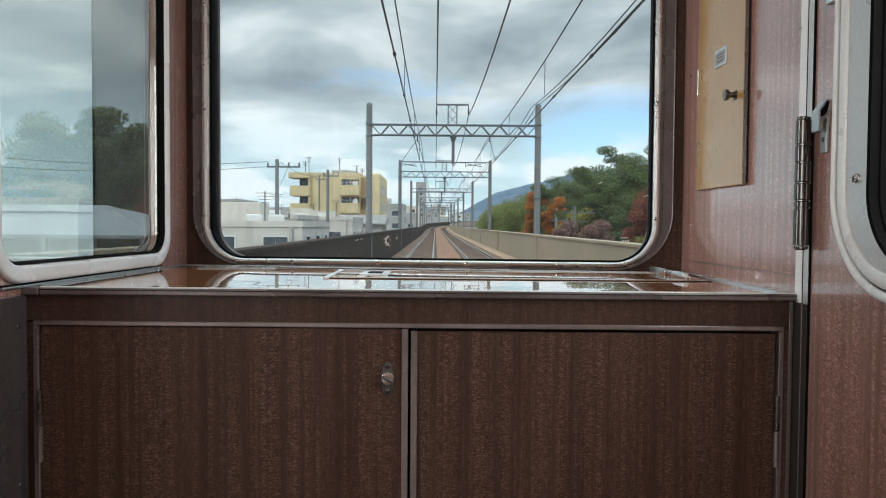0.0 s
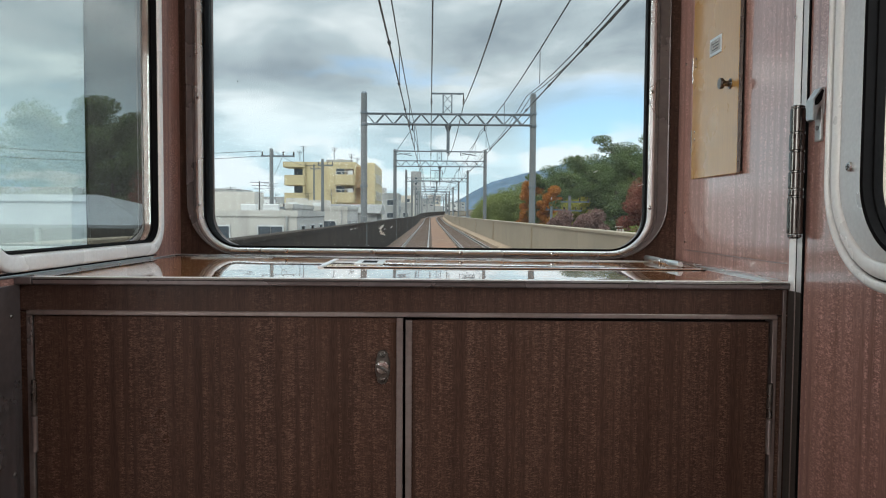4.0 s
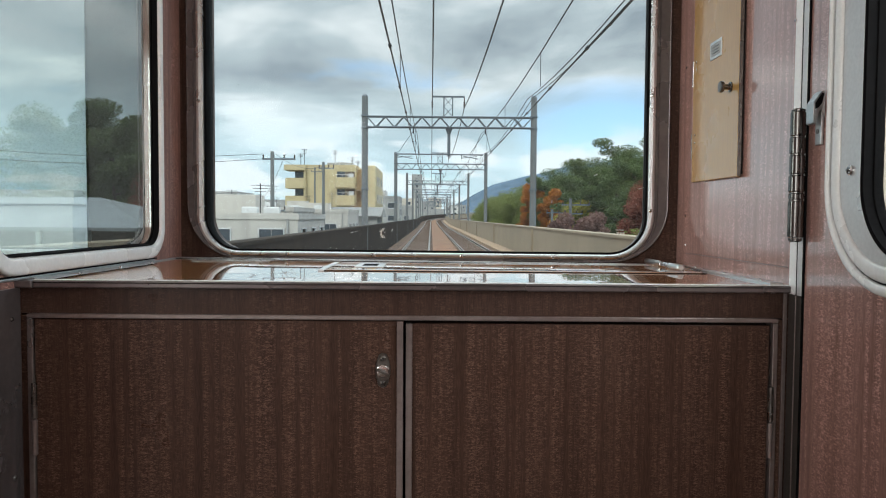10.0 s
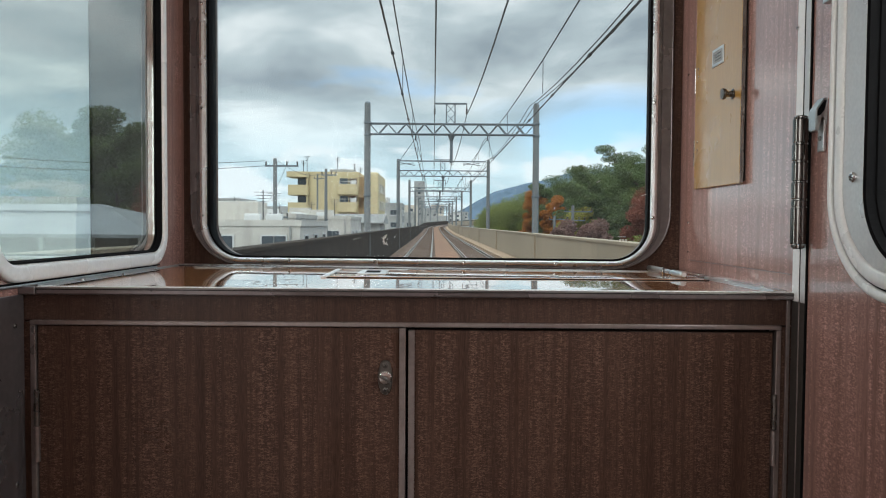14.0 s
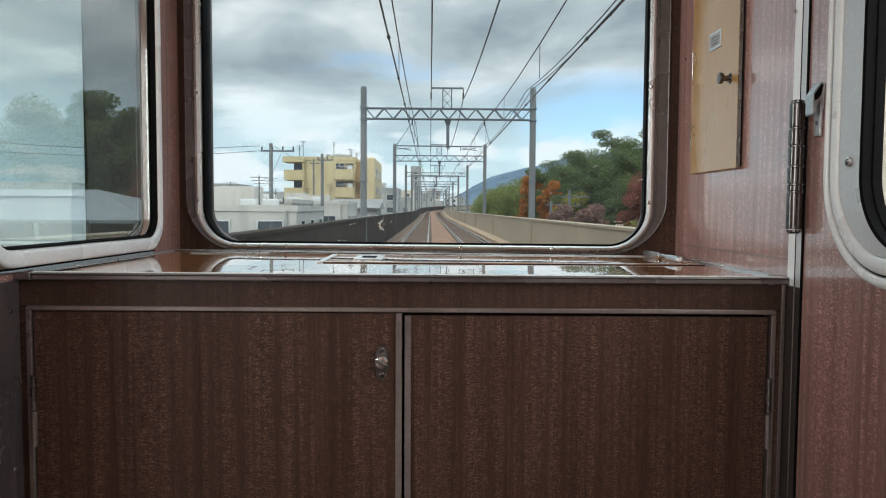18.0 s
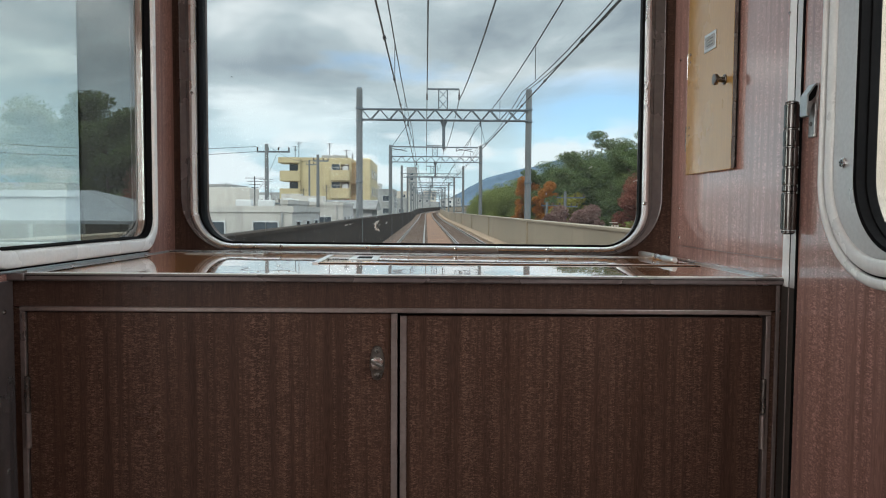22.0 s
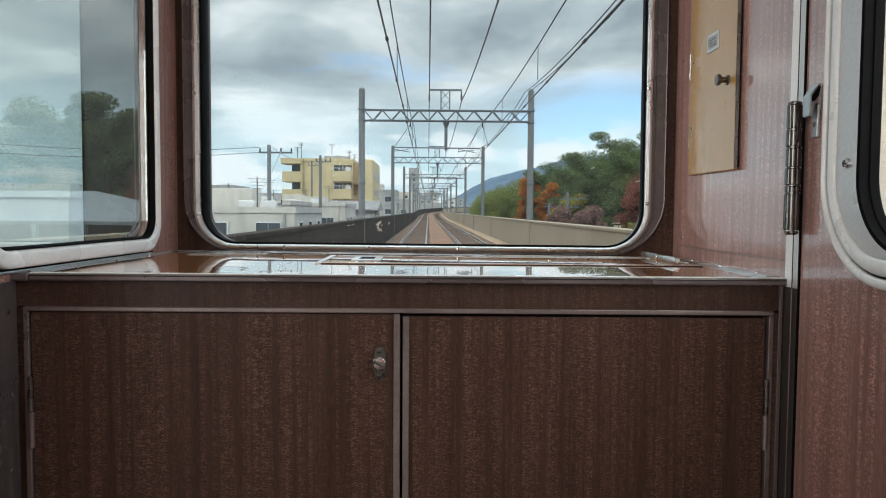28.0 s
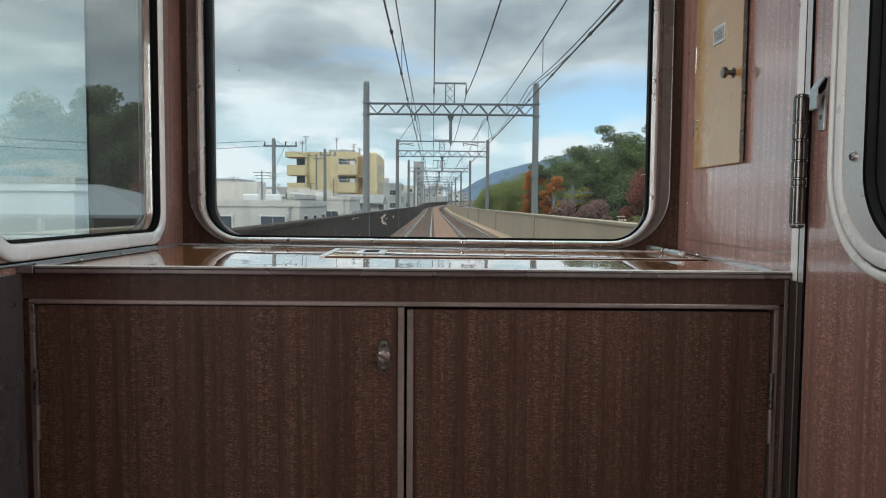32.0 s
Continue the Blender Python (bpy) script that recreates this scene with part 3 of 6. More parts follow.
def build_front_window():
    w = thing("window_1", (0, 1.5, 1.77), "wide cab windscreen in a rounded aluminium frame with black gasket", "window", kind="structure")
    o = (front_u(-0.517), front_u(0.474), 1.7605, 2.60, 0.115)
    s = (front_u(-0.4958), front_u(0.4465), 1.766, 2.575, 0.090)
    i = HOLE_F
    part("window_surround", loft([(*o, 0.0005), (*inset(o, 0.0005), 0.010), (*inset(o, 0.002), 0.012), (*inset(o, 0.0035), 0.0115),
                                  (*[s[k] + d for k, d in enumerate((-0.006, 0.006, -0.0014, 0.006))], 0.094, 0.0115), (*[s[k] + d for k, d in enumerate((-0.005, 0.005, -0.001, 0.005))], 0.093, 0.0095), (*s, 0.0095), (*s, 0.0005)], FRONT), M_FRAME_DARK, w, "dark moulded surround")
    part("window_frame", loft([(*inset(s, 0.0003), 0.0), (*inset(s, 0.0003), 0.0105), (*inset(s, 0.0022), 0.0138), (*[(a + b) / 2 for a, b in zip(s, i)], 0.0160), (*inset(i, -0.0022), 0.0138), (*i, 0.0105), (*i, -0.006), (*inset(i, -0.004), -0.006)], FRONT), M_FRAME_ALU, w, "brushed aluminium frame")
    g = inset(i, 0.0003)
    part("gasket", loft([(*g, 0.006), (*inset(g, 0.004), 0.004), (front_u(-0.4762), front_u(0.4305), 1.7800, 2.55, 0.066, -0.004), (front_u(-0.4762), front_u(0.4305), 1.7800, 2.55, 0.066, -0.03), (*g, -0.03)], FRONT), M_RUBBER, w)
    part("pane", loft([(*inset(g, 0.001), -0.016), (*inset(g, 0.001), -0.011)], FRONT, closed=False), M_GLASS_DUSTY, w).visible_shadow = False
    nrm = FRONT.to_3x3() @ Vector((0, 0, 1))
    chip = bmesh.new()
    m = FRONT @ Matrix.Translation((front_u(-0.1035), 1.8165, -0.0106))
    # a crescent of white flakes with short cracks
    for k in range(9):
        a = radians(108 + 18 * k)
        wd = 0.0006 + 0.0006 * math.sin(math.pi * k / 8)
        lay = m @ Matrix.Translation((0.006 + 0.0085 * math.cos(a), 0.0095 * math.sin(a), 0)) @ Matrix.Rotation(a, 4, "Z")
        box(-wd, wd * (1.2 + 1.6 * (k % 2)), -0.0015, 0.0013, 0, 0.0003, bm=chip, m=lay)
    for ang, ln in ((72, 0.008), (-62, 0.009), (150, 0.005), (20, 0.004), (-110, 0.006), (115, 0.005)):
        box(0.004, 0.004 + ln, -0.0005, 0.0005, 0, 0.0003, bm=chip, m=m @ Matrix.Rotation(radians(ang), 4, "Z"))
    part("chip", chip, M_CEILING, w, "small white star-shaped chip in the glass")
    for u, v, s in ((-0.412, 2.129, 0.0012), (-0.16, 1.8195, 0.0012), (-0.156, 1.8205, 0.0008)):
        part("speck", lathe([(s, 0), (s * 0.5, 0.0004)], FRONT @ Matrix.Translation((front_u(u), v, -0.0108)), 8), M_INK if v > 2 else M_PAPER, w)
    for u, v, ln, turn in ((0.3335, 1.939, 0.0042, 25), (0.4240, 1.912, 0.0050, 18), (0.246, 1.884, 0.0022, 80), (-0.168, 1.8175, 0.0030, 20), (-0.083, 1.823, 0.0026, 60)):
        part("scratch", box(-ln, ln, -0.0006, 0.0006, 0, 0.0003, m=FRONT @ Matrix.Translation((front_u(u), v, -0.0108)) @ Matrix.Rotation(radians(turn), 4, "Z")), M_CEILING, w)
    mark = bmesh.new()
    for dx in (0.0, 0.0055, 0.011):
        box(front_u(0.3770) + dx, front_u(0.3770) + dx + 0.0042, 1.8180, 1.8222, -0.0108, -0.0105, bm=mark, m=FRONT)
    box(front_u(0.3735), front_u(0.3900), 1.8262, 1.8276, -0.0108, -0.0105, bm=mark, m=FRONT)
    part("glass_mark", mark, M_CEILING, w, "small pale maker's mark bars")
    for x, z in ((-0.4885, 1.867), (-0.4885, 2.091), (-0.4885, 2.31), (0.4385, 1.866), (0.4385, 2.094), (0.4385, 2.31), (-0.30, 1.7715), (-0.12, 1.7715), (0.064, 1.7715), (0.248, 1.7715)):
        screw_head(FRONT @ Vector((front_u(x), z, 0.0145)), nrm, 0.0042, w, M_CHROME, turn=x * 9)
    # the driver's own windscreen beyond the partition
    d = thing("window_3", FRONT @ Vector((front_u(-1.4), 1.8, 0)), "driver's windscreen beyond the partition, dark gasket", "window", kind="structure")
    i = HOLE_D
    part("gasket", loft([(*inset(i, 0.0), 0.002), (*inset(i, 0.004), 0.0), (*inset(i, 0.004), -0.03), (*inset(i, 0.0), -0.03)], FRONT), M_RUBBER, d)
    part("pane", loft([(*inset(i, 0.001), -0.018), (*inset(i, 0.001), -0.013)], FRONT, closed=False), M_GLASS_MATT, d).visible_shadow = False


build_front_window()


def build_side_door():
    """The cab's side door: leaf, window, hinge post, latch."""
    hole = (0.27, 0.815, 1.806, 2.60, 0.088)
    d = thing("door_1", (0.52, 0.58, FLOOR), "glossy mahogany side door with a rounded silver-framed window", "door", kind="structure")
    rim = (0.205, 0.9465, FLOOR + 0.01, CEIL - 0.05, 0.0005)
    part("leaf", loft([(*rim, 0), (*hole, 0), (*hole, -0.0180), (*inset(hole, -0.060), -0.05), (*rim, -0.05)], RIGHT), M_WALL, d)
    o = (0.19, 0.891, 1.7665, 2.67, 0.130)
    step = lambda d, e: (o[0] + d, o[1] - d, o[2] + e, o[3] - d, max(0.02, o[4] - d))
    part("outer_frame", loft([(*o, 0.0005), (*inset(o, 0.0006), 0.005), (*inset(o, 0.0022), 0.0072), (*inset(o, 0.0045), 0.008), (*step(0.008, 0.0105), 0.0076), (*step(0.0092, 0.0125), 0.006), (*step(0.0095, 0.013), 0.0005)], RIGHT), M_ALU_WHITE, d, smooth=True)
    part("frame_groove", loft([(*step(0.0096, 0.0131), 0.0005), (*step(0.0096, 0.0131), 0.0028), (*step(0.0150, 0.0150), 0.0028), (*step(0.0150, 0.0150), 0.0005)], RIGHT), M_RUBBER, d, "black groove seal")
    part("middle_frame", loft([(*step(0.0151, 0.0151), 0.0005), (*step(0.0152, 0.0152), 0.005), (*step(0.0166, 0.0165), 0.0072), (*step(0.019, 0.019), 0.008), (*step(0.028, 0.030), 0.0082), (*step(0.0305, 0.0325), 0.0074), (*step(0.0318, 0.0338), 0.0058), (*step(0.032, 0.034), 0.0005)], RIGHT), M_ALU_WHITE, d, smooth=True)
    fl = step(0.0322, 0.0342)
    part("inner_frame", loft([(*fl, 0.0005), (*fl, 0.0052), (*inset(hole, -0.0022), 0.0060), (*inset(hole, -0.0018), 0.0056), (*inset(hole, -0.0018), 0.0005)], RIGHT), M_ALU_FLAT, d, "flat brushed aluminium frame")
    g = inset(hole, 0.0012)
    part("gasket", loft([(*inset(hole, -0.0016), 0.0006), (*inset(hole, -0.0016), 0.0058), (*inset(g, 0.0012), 0.0046), (*inset(g, 0.0022), -0.0055), (*inset(g, 0.0040), -0.0062), (*inset(g, 0.0042), -0.0078), (*inset(g, 0.003), -0.0085), (*inset(g, 0.0034), -0.0172), (*g, -0.0175), (*g, 0.0003)], RIGHT), M_RUBBER, d)
    part("pane", loft([(*inset(g, 0.001), -0.0170), (*inset(g, 0.001), -0.0140)], RIGHT, closed=False), M_GLASS, d).visible_shadow = False
    part("outer_reveal", loft([(*hole, -0.0184), (*hole, -0.049), (*inset(hole, -0.018), -0.049), (*inset(hole, -0.014), -0.0300), (*inset(hole, -0.003), -0.0184)], RIGHT), M_REVEAL, d, "beige painted outer reveal")
    for y, z in ((0.835, 1.908), (0.835, 2.21)):
        screw_head((0.4868, y, z), (-1, 0, 0), 0.0062, d, M_CHROME, turn=y * 11)
    # latch: a hooked pull over a lock plate
    lt = part("latch", box(0.4885, 0.4925, 0.9055, 0.920, 1.945, 1.992, bevel=0.001), M_ALU_DULL, d, "chrome latch with a keyhole plate")
    bm = bmesh.new()
    q = [(0.4925, 1.978), (0.4925, 2.012), (0.488, 2.012), (0.4775, 1.997), (0.4775, 1.972), (0.4815, 1.970), (0.4835, 1.985), (0.487, 1.990)]
    a = [bm.verts.new((x, 0.904, z)) for x, z in q]
    b = [bm.verts.new((x, 0.9215, z)) for x, z in q]
    bm.faces.new(a), bm.faces.new(b)
    for k in range(len(q)):
        bm.faces.new((a[k], a[(k + 1) % len(q)], b[(k + 1) % len(q)], b[k]))
    bmesh.ops.bevel(bm, geom=list(bm.edges), offset=0.0008, segments=2, affect="EDGES")
    part("hook", bm, M_ALU_DULL, lt)
    bm = bmesh.new()
    q = [(0.4908, 2.0085), (0.4882, 2.0095), (0.4795, 1.9965), (0.4795, 1.9890), (0.4835, 1.9905), (0.4880, 1.9960)]
    a = [bm.verts.new((x, 0.9036, z)) for x, z in q]
    b = [bm.verts.new((x, 0.9042, z)) for x, z in q]
    bm.faces.new(a), bm.faces.new(b)
    for k in range(len(q)):
        bm.faces.new((a[k], a[(k + 1) % len(q)], b[(k + 1) % len(q)], b[k]))
    part("hook_opening", bm, M_RUBBER, lt, "dark finger opening")
    part("keyhole", rod((0.4886, 0.913, 1.962), (0.4878, 0.913, 1.962), 0.0032, seg=14), M_DARKSTEEL, lt)
    part("keeper", box(0.484, 0.4925, 0.892, 0.907, 2.128, 2.17, bevel=0.0015), M_ALU, d, "small aluminium keeper")
    # hinge post strips
    st = thing("door_post", (0.49, 0.975, FLOOR), "upright aluminium strips between wall and side door", "trim", kind="structure")
    # below the counter the strips take a darkened copy, with the shade in its colour
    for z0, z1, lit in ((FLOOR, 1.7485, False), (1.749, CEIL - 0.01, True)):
        part("strip", box(0.4900, 0.4932, 0.9612, 0.9790, z0, z1, bevel=0.0006), M_ALU_WHITE if lit else M_POST_SHADED, st)
        part("strip", box(0.4902, 0.4932, 0.9458, 0.9582, z0, z1, bevel=0.0006), M_ALU_FLAT if lit else M_POST_SHADED, st)
    part("gap", box(0.4905, 0.4931, 0.9584, 0.9610, 1.749, CEIL - 0.01), M_RUBBER, st)
    part("bead", box(0.4896, 0.4931, 0.9586, 0.9608, FLOOR, 1.7485, bevel=0.0005), M_BRONZE, st, "thin worn metal bead")
    part("gap", box(0.4906, 0.4929, 0.9428, 0.9456, FLOOR, CEIL - 0.06), M_RUBBER, st)
    for z in (1.822, 2.118, 1.45):
        screw_head((0.4900, 0.9778, z), (-1, 0.2, 0), 0.0032, st, M_CHROME)
    # butt hinge with knuckles
    h = part("hinge", rod((0.4795, 0.9450, 1.827), (0.4795, 0.9450, 1.991), 0.0085, seg=16), M_HINGE, d, "long chrome butt hinge with knuckles")
    z0, z1 = 1.826, 1.992
    cuts = [0, 0.30, 0.36, 0.50, 0.66, 0.80, 1.0]
    for k in range(6):
        a, b = z0 + (z1 - z0) * cuts[k] + 0.0008, z0 + (z1 - z0) * cuts[k + 1] - 0.0008
        r = 0.0098 if k % 2 == 0 else 0.0094
        m = Matrix.Translation((0.4795, 0.9450, 0))
        part("knuckle", lathe([(r - 0.001, a), (r, a + 0.001), (r, b - 0.001), (r - 0.001, b)], m, 40), M_HINGE, h, smooth=False)
    part("pin_cap", lathe([(0.0085, z1), (0.0085, z1 + 0.002), (0.006, z1 + 0.0035)], Matrix.Translation((0.4795, 0.9450, 0)), 20), M_HINGE, h)
    part("pin_cap", lathe([(0.006, z0 - 0.005), (0.0085, z0 - 0.003), (0.0085, z0)], Matrix.Translation((0.4795, 0.9450, 0)), 20), M_HINGE, h)


build_side_door()


def build_locker():
    """A flap door on the side wall, hinged at its far edge and standing a little open."""
    lk = thing("locker_door", (0.49, 1.345, 1.92), "pale golden oak locker flap with a black knob, slightly ajar", "locker")
    y0, y1, z0, z1 = 1.139, 1.345, 1.918, 2.62
    turn = Matrix.Translation((0.4915, y1, 0)) @ Matrix.Rotation(radians(-0.6), 4, "Z")
    put = lambda a, b, c, d, e, f, bv: box(a, b, c, d, e, f, bevel=bv, m=turn)
    part("panel", put(-0.0070, -0.001, y0 - y1, 0, z0, z1, 0.0012), M_LOCKER, lk)
    part("edge_strip", put(-0.0066, -0.0012, y0 - y1 - 0.0009, y0 - y1 + 0.0002, z0 + 0.001, z1, 0), M_DARKSTEEL, lk)
    part("recess", box(0.4915, 0.4934, y0 + 0.004, y1 - 0.004, z0 + 0.004, z1 - 0.004), M_HOLE, lk)
    pl = part("name_plate", put(-0.0087, -0.0069, -0.136, -0.085, 2.124, 2.154, 0.0005), M_ALU, lk, "small framed label plate")
    part("label_card", put(-0.0093, -0.0086, -0.131, -0.090, 2.129, 2.149, 0), M_GREY_PANEL, pl)
    bm = None
    for k in range(3):
        bm = put(-0.0097, -0.0092, -0.126, -0.096 - 0.006 * (k % 2), 2.1325 + 0.005 * k, 2.1342 + 0.005 * k, 0) if bm is None else box(-0.0097, -0.0092, -0.126, -0.096 - 0.006 * (k % 2), 2.1325 + 0.005 * k, 2.1342 + 0.005 * k, bm=bm, m=turn)
    part("print", bm, M_DARKSTEEL, pl)
    km = turn @ Matrix.Translation((-0.0070, -0.174, 2.064)) @ Matrix.Rotation(radians(-90), 4, "Y")
    kb = part("knob", lathe([(0.0055, 0), (0.0045, 0.006), (0.0048, 0.011), (0.0085, 0.0125), (0.0092, 0.0155), (0.0085, 0.018), (0.004, 0.0188)], km, 22), M_DARKSTEEL, lk, "black and chrome knob", smooth=False)
    part("knob_rose", lathe([(0.0085, 0), (0.0085, 0.001), (0.007, 0.002)], km, 22), M_DARKSTEEL, kb)
    for zc in (2.118, 1.985):
        hg = part("hinge", put(-0.0080, -0.0045, -0.001, 0.003, zc - 0.024, zc + 0.024, 0.0008), M_CHROME if zc > 2.05 else M_DARKSTEEL, lk)
        for dz in (-0.007, 0.007):
            m = turn @ Matrix.Translation((-0.0070, -0.016, zc + dz + 0.012)) @ Matrix.Rotation(radians(-90), 4, "Y")
            part("rivet", lathe([(0.0024, 0), (0.0024, 0.0006), (0.0014, 0.0012)], m, 12), M_CHROME, hg)
    p = thing("wall_seam", (0.493, 1.19, 1.784), "thin seam and screws of the side wall's lower panel", "trim", kind="structure")
    part("seam", box(0.4916, 0.4935, 0.989, 1.388, 1.7838, 1.7850), M_BRONZE, p)
    for y, z in ((1.403, 2.142), (1.39, 1.80), (1.392, 1.856)):
        screw_head((0.4925, y, z), (-1, 0, 0), 0.0026, p, M_CHROME)


build_locker()


# ---- cabinet and counter ----
YF = 0.98
# cabinet and counter sag a little towards the side door
SAG = Matrix(((1, 0, 0, 0), (0, 1, 0, 0), (-0.0028, 0, 1, 0.0028 * 0.47), (0, 0, 0, 1)))


def settle(ob):
    for child in ob.children_recursive:
        child.data.transform(SAG)



def build_cabinet():
    c = thing("cabinet", (-0.03, 1.2, FLOOR), "dark mahogany laminate cabinet with two bronze-edged doors", "cabinet")
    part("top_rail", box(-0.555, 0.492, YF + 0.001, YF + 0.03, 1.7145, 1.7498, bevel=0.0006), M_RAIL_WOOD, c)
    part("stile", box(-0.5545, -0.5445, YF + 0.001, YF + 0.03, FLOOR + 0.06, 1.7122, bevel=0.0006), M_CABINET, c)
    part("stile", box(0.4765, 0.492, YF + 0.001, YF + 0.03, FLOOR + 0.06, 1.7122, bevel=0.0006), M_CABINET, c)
    part("end_strip", box(0.4835, 0.4885, YF - 0.0015, YF + 0.0012, FLOOR + 0.06, 1.7495, bevel=0.0006), M_BRONZE, c, "dull bronze end strip")
    part("plinth", box(-0.5545, 0.492, YF + 0.03, YF + 0.06, FLOOR, FLOOR + 0.06), M_BRONZE, c)
    part("back_panel", box(-0.5545, 0.492, YF + 0.035, YF + 0.045, FLOOR + 0.06, 1.745), M_HOLE, c)
    # bronze angle round the doors
    part("door_trim", box(-0.5442, 0.4762, YF - 0.0035, YF + 0.02, 1.7085, 1.7148, bevel=0.0011), M_BRONZE, c)
    part("door_trim", box(-0.5442, -0.5368, YF - 0.0035, YF + 0.02, FLOOR + 0.065, 1.7083, bevel=0.0011), M_BRONZE, c)
    part("door_trim", box(0.4690, 0.4762, YF - 0.0035, YF + 0.02, FLOOR + 0.065, 1.7083, bevel=0.0011), M_BRONZE, c)
    for x0, x1, dy, nm in ((-0.5355, -0.0376, 0.0, "left"), (-0.0334, 0.4668, 0.0022, "right")):
        z1 = 1.7072 if nm == "left" else 1.7042
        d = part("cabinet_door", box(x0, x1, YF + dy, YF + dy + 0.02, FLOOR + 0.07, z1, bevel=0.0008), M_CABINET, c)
        e = (-0.0462, -0.0374) if nm == "left" else (-0.0338, -0.0250)
        part("edge_trim", box(e[0], e[1], YF - 0.0028, YF + 0.018, FLOOR + 0.07, z1 + 0.0002, bevel=0.001), M_BRONZE, d)
        hx = -0.5358 if nm == "left" else 0.4678
        for zc in (1.571, 1.27):
            for k in range(2):
                a, b = zc - 0.0495 + 0.05 * k, zc - 0.0005 + 0.05 * k
                part("hinge_knuckle", lathe([(0.003, a), (0.0039, a + 0.001), (0.0039, b - 0.001), (0.003, b)], Matrix.Translation((hx, YF - 0.0035, 0)), 14), M_BRONZE if k == 0 else M_DARKSTEEL, d)
    # turn lock: a lozenge plate, two screws and a slotted cam
    bm = bmesh.new()
    pts = []
    for a0, cz, r in ((0, 1.656, 0.0074), (180, 1.623, 0.0074)):
        for k in range(9):
            a = radians(a0 + 22.5 * k)
            pts.append((-0.065 + r * math.cos(a), cz + r * math.sin(a)))
    left = pts[:9] + [(-0.0752, 1.6445), (-0.0752, 1.6345)] + pts[9:] + [(-0.0548, 1.6345), (-0.0548, 1.6445)]
    f0 = [bm.verts.new((x, YF - 0.0002, z)) for x, z in left]
    f1 = [bm.verts.new((-0.065 + (x + 0.065) * 0.93, YF - 0.0028, 1.6395 + (z - 1.6395) * 0.97)) for x, z in left]
    bm.faces.new(f0), bm.faces.new(f1)
    for k in range(len(left)):
        bm.faces.new((f0[k], f0[(k + 1) % len(left)], f1[(k + 1) % len(left)], f1[k]))
    lk = part("turn_lock", bm, M_LOCK, c, "worn steel turn lock")
    for z in (1.6565, 1.6225):
        screw_head((-0.065, YF - 0.0026, z), (0, -1, 0), 0.0040, lk, M_LOCK, turn=z * 7)
    m = Matrix.Translation((-0.065, YF - 0.0026, 1.6395)) @ Matrix.Rotation(radians(90), 4, "X")
    cy = part("cylinder", lathe([(0.0092, 0), (0.0092, 0.003), (0.0075, 0.0048), (0.004, 0.0052)], m, 24), M_CHROME, lk, smooth=False)
    part("thumb_piece", box(-0.0088, 0.0088, -0.0016, 0.0016, 0.0045, 0.0105, bevel=0.0007, m=m @ Matrix.Rotation(radians(-28), 4, "Z")), M_LOCK, lk)
    settle(c)


build_cabinet()


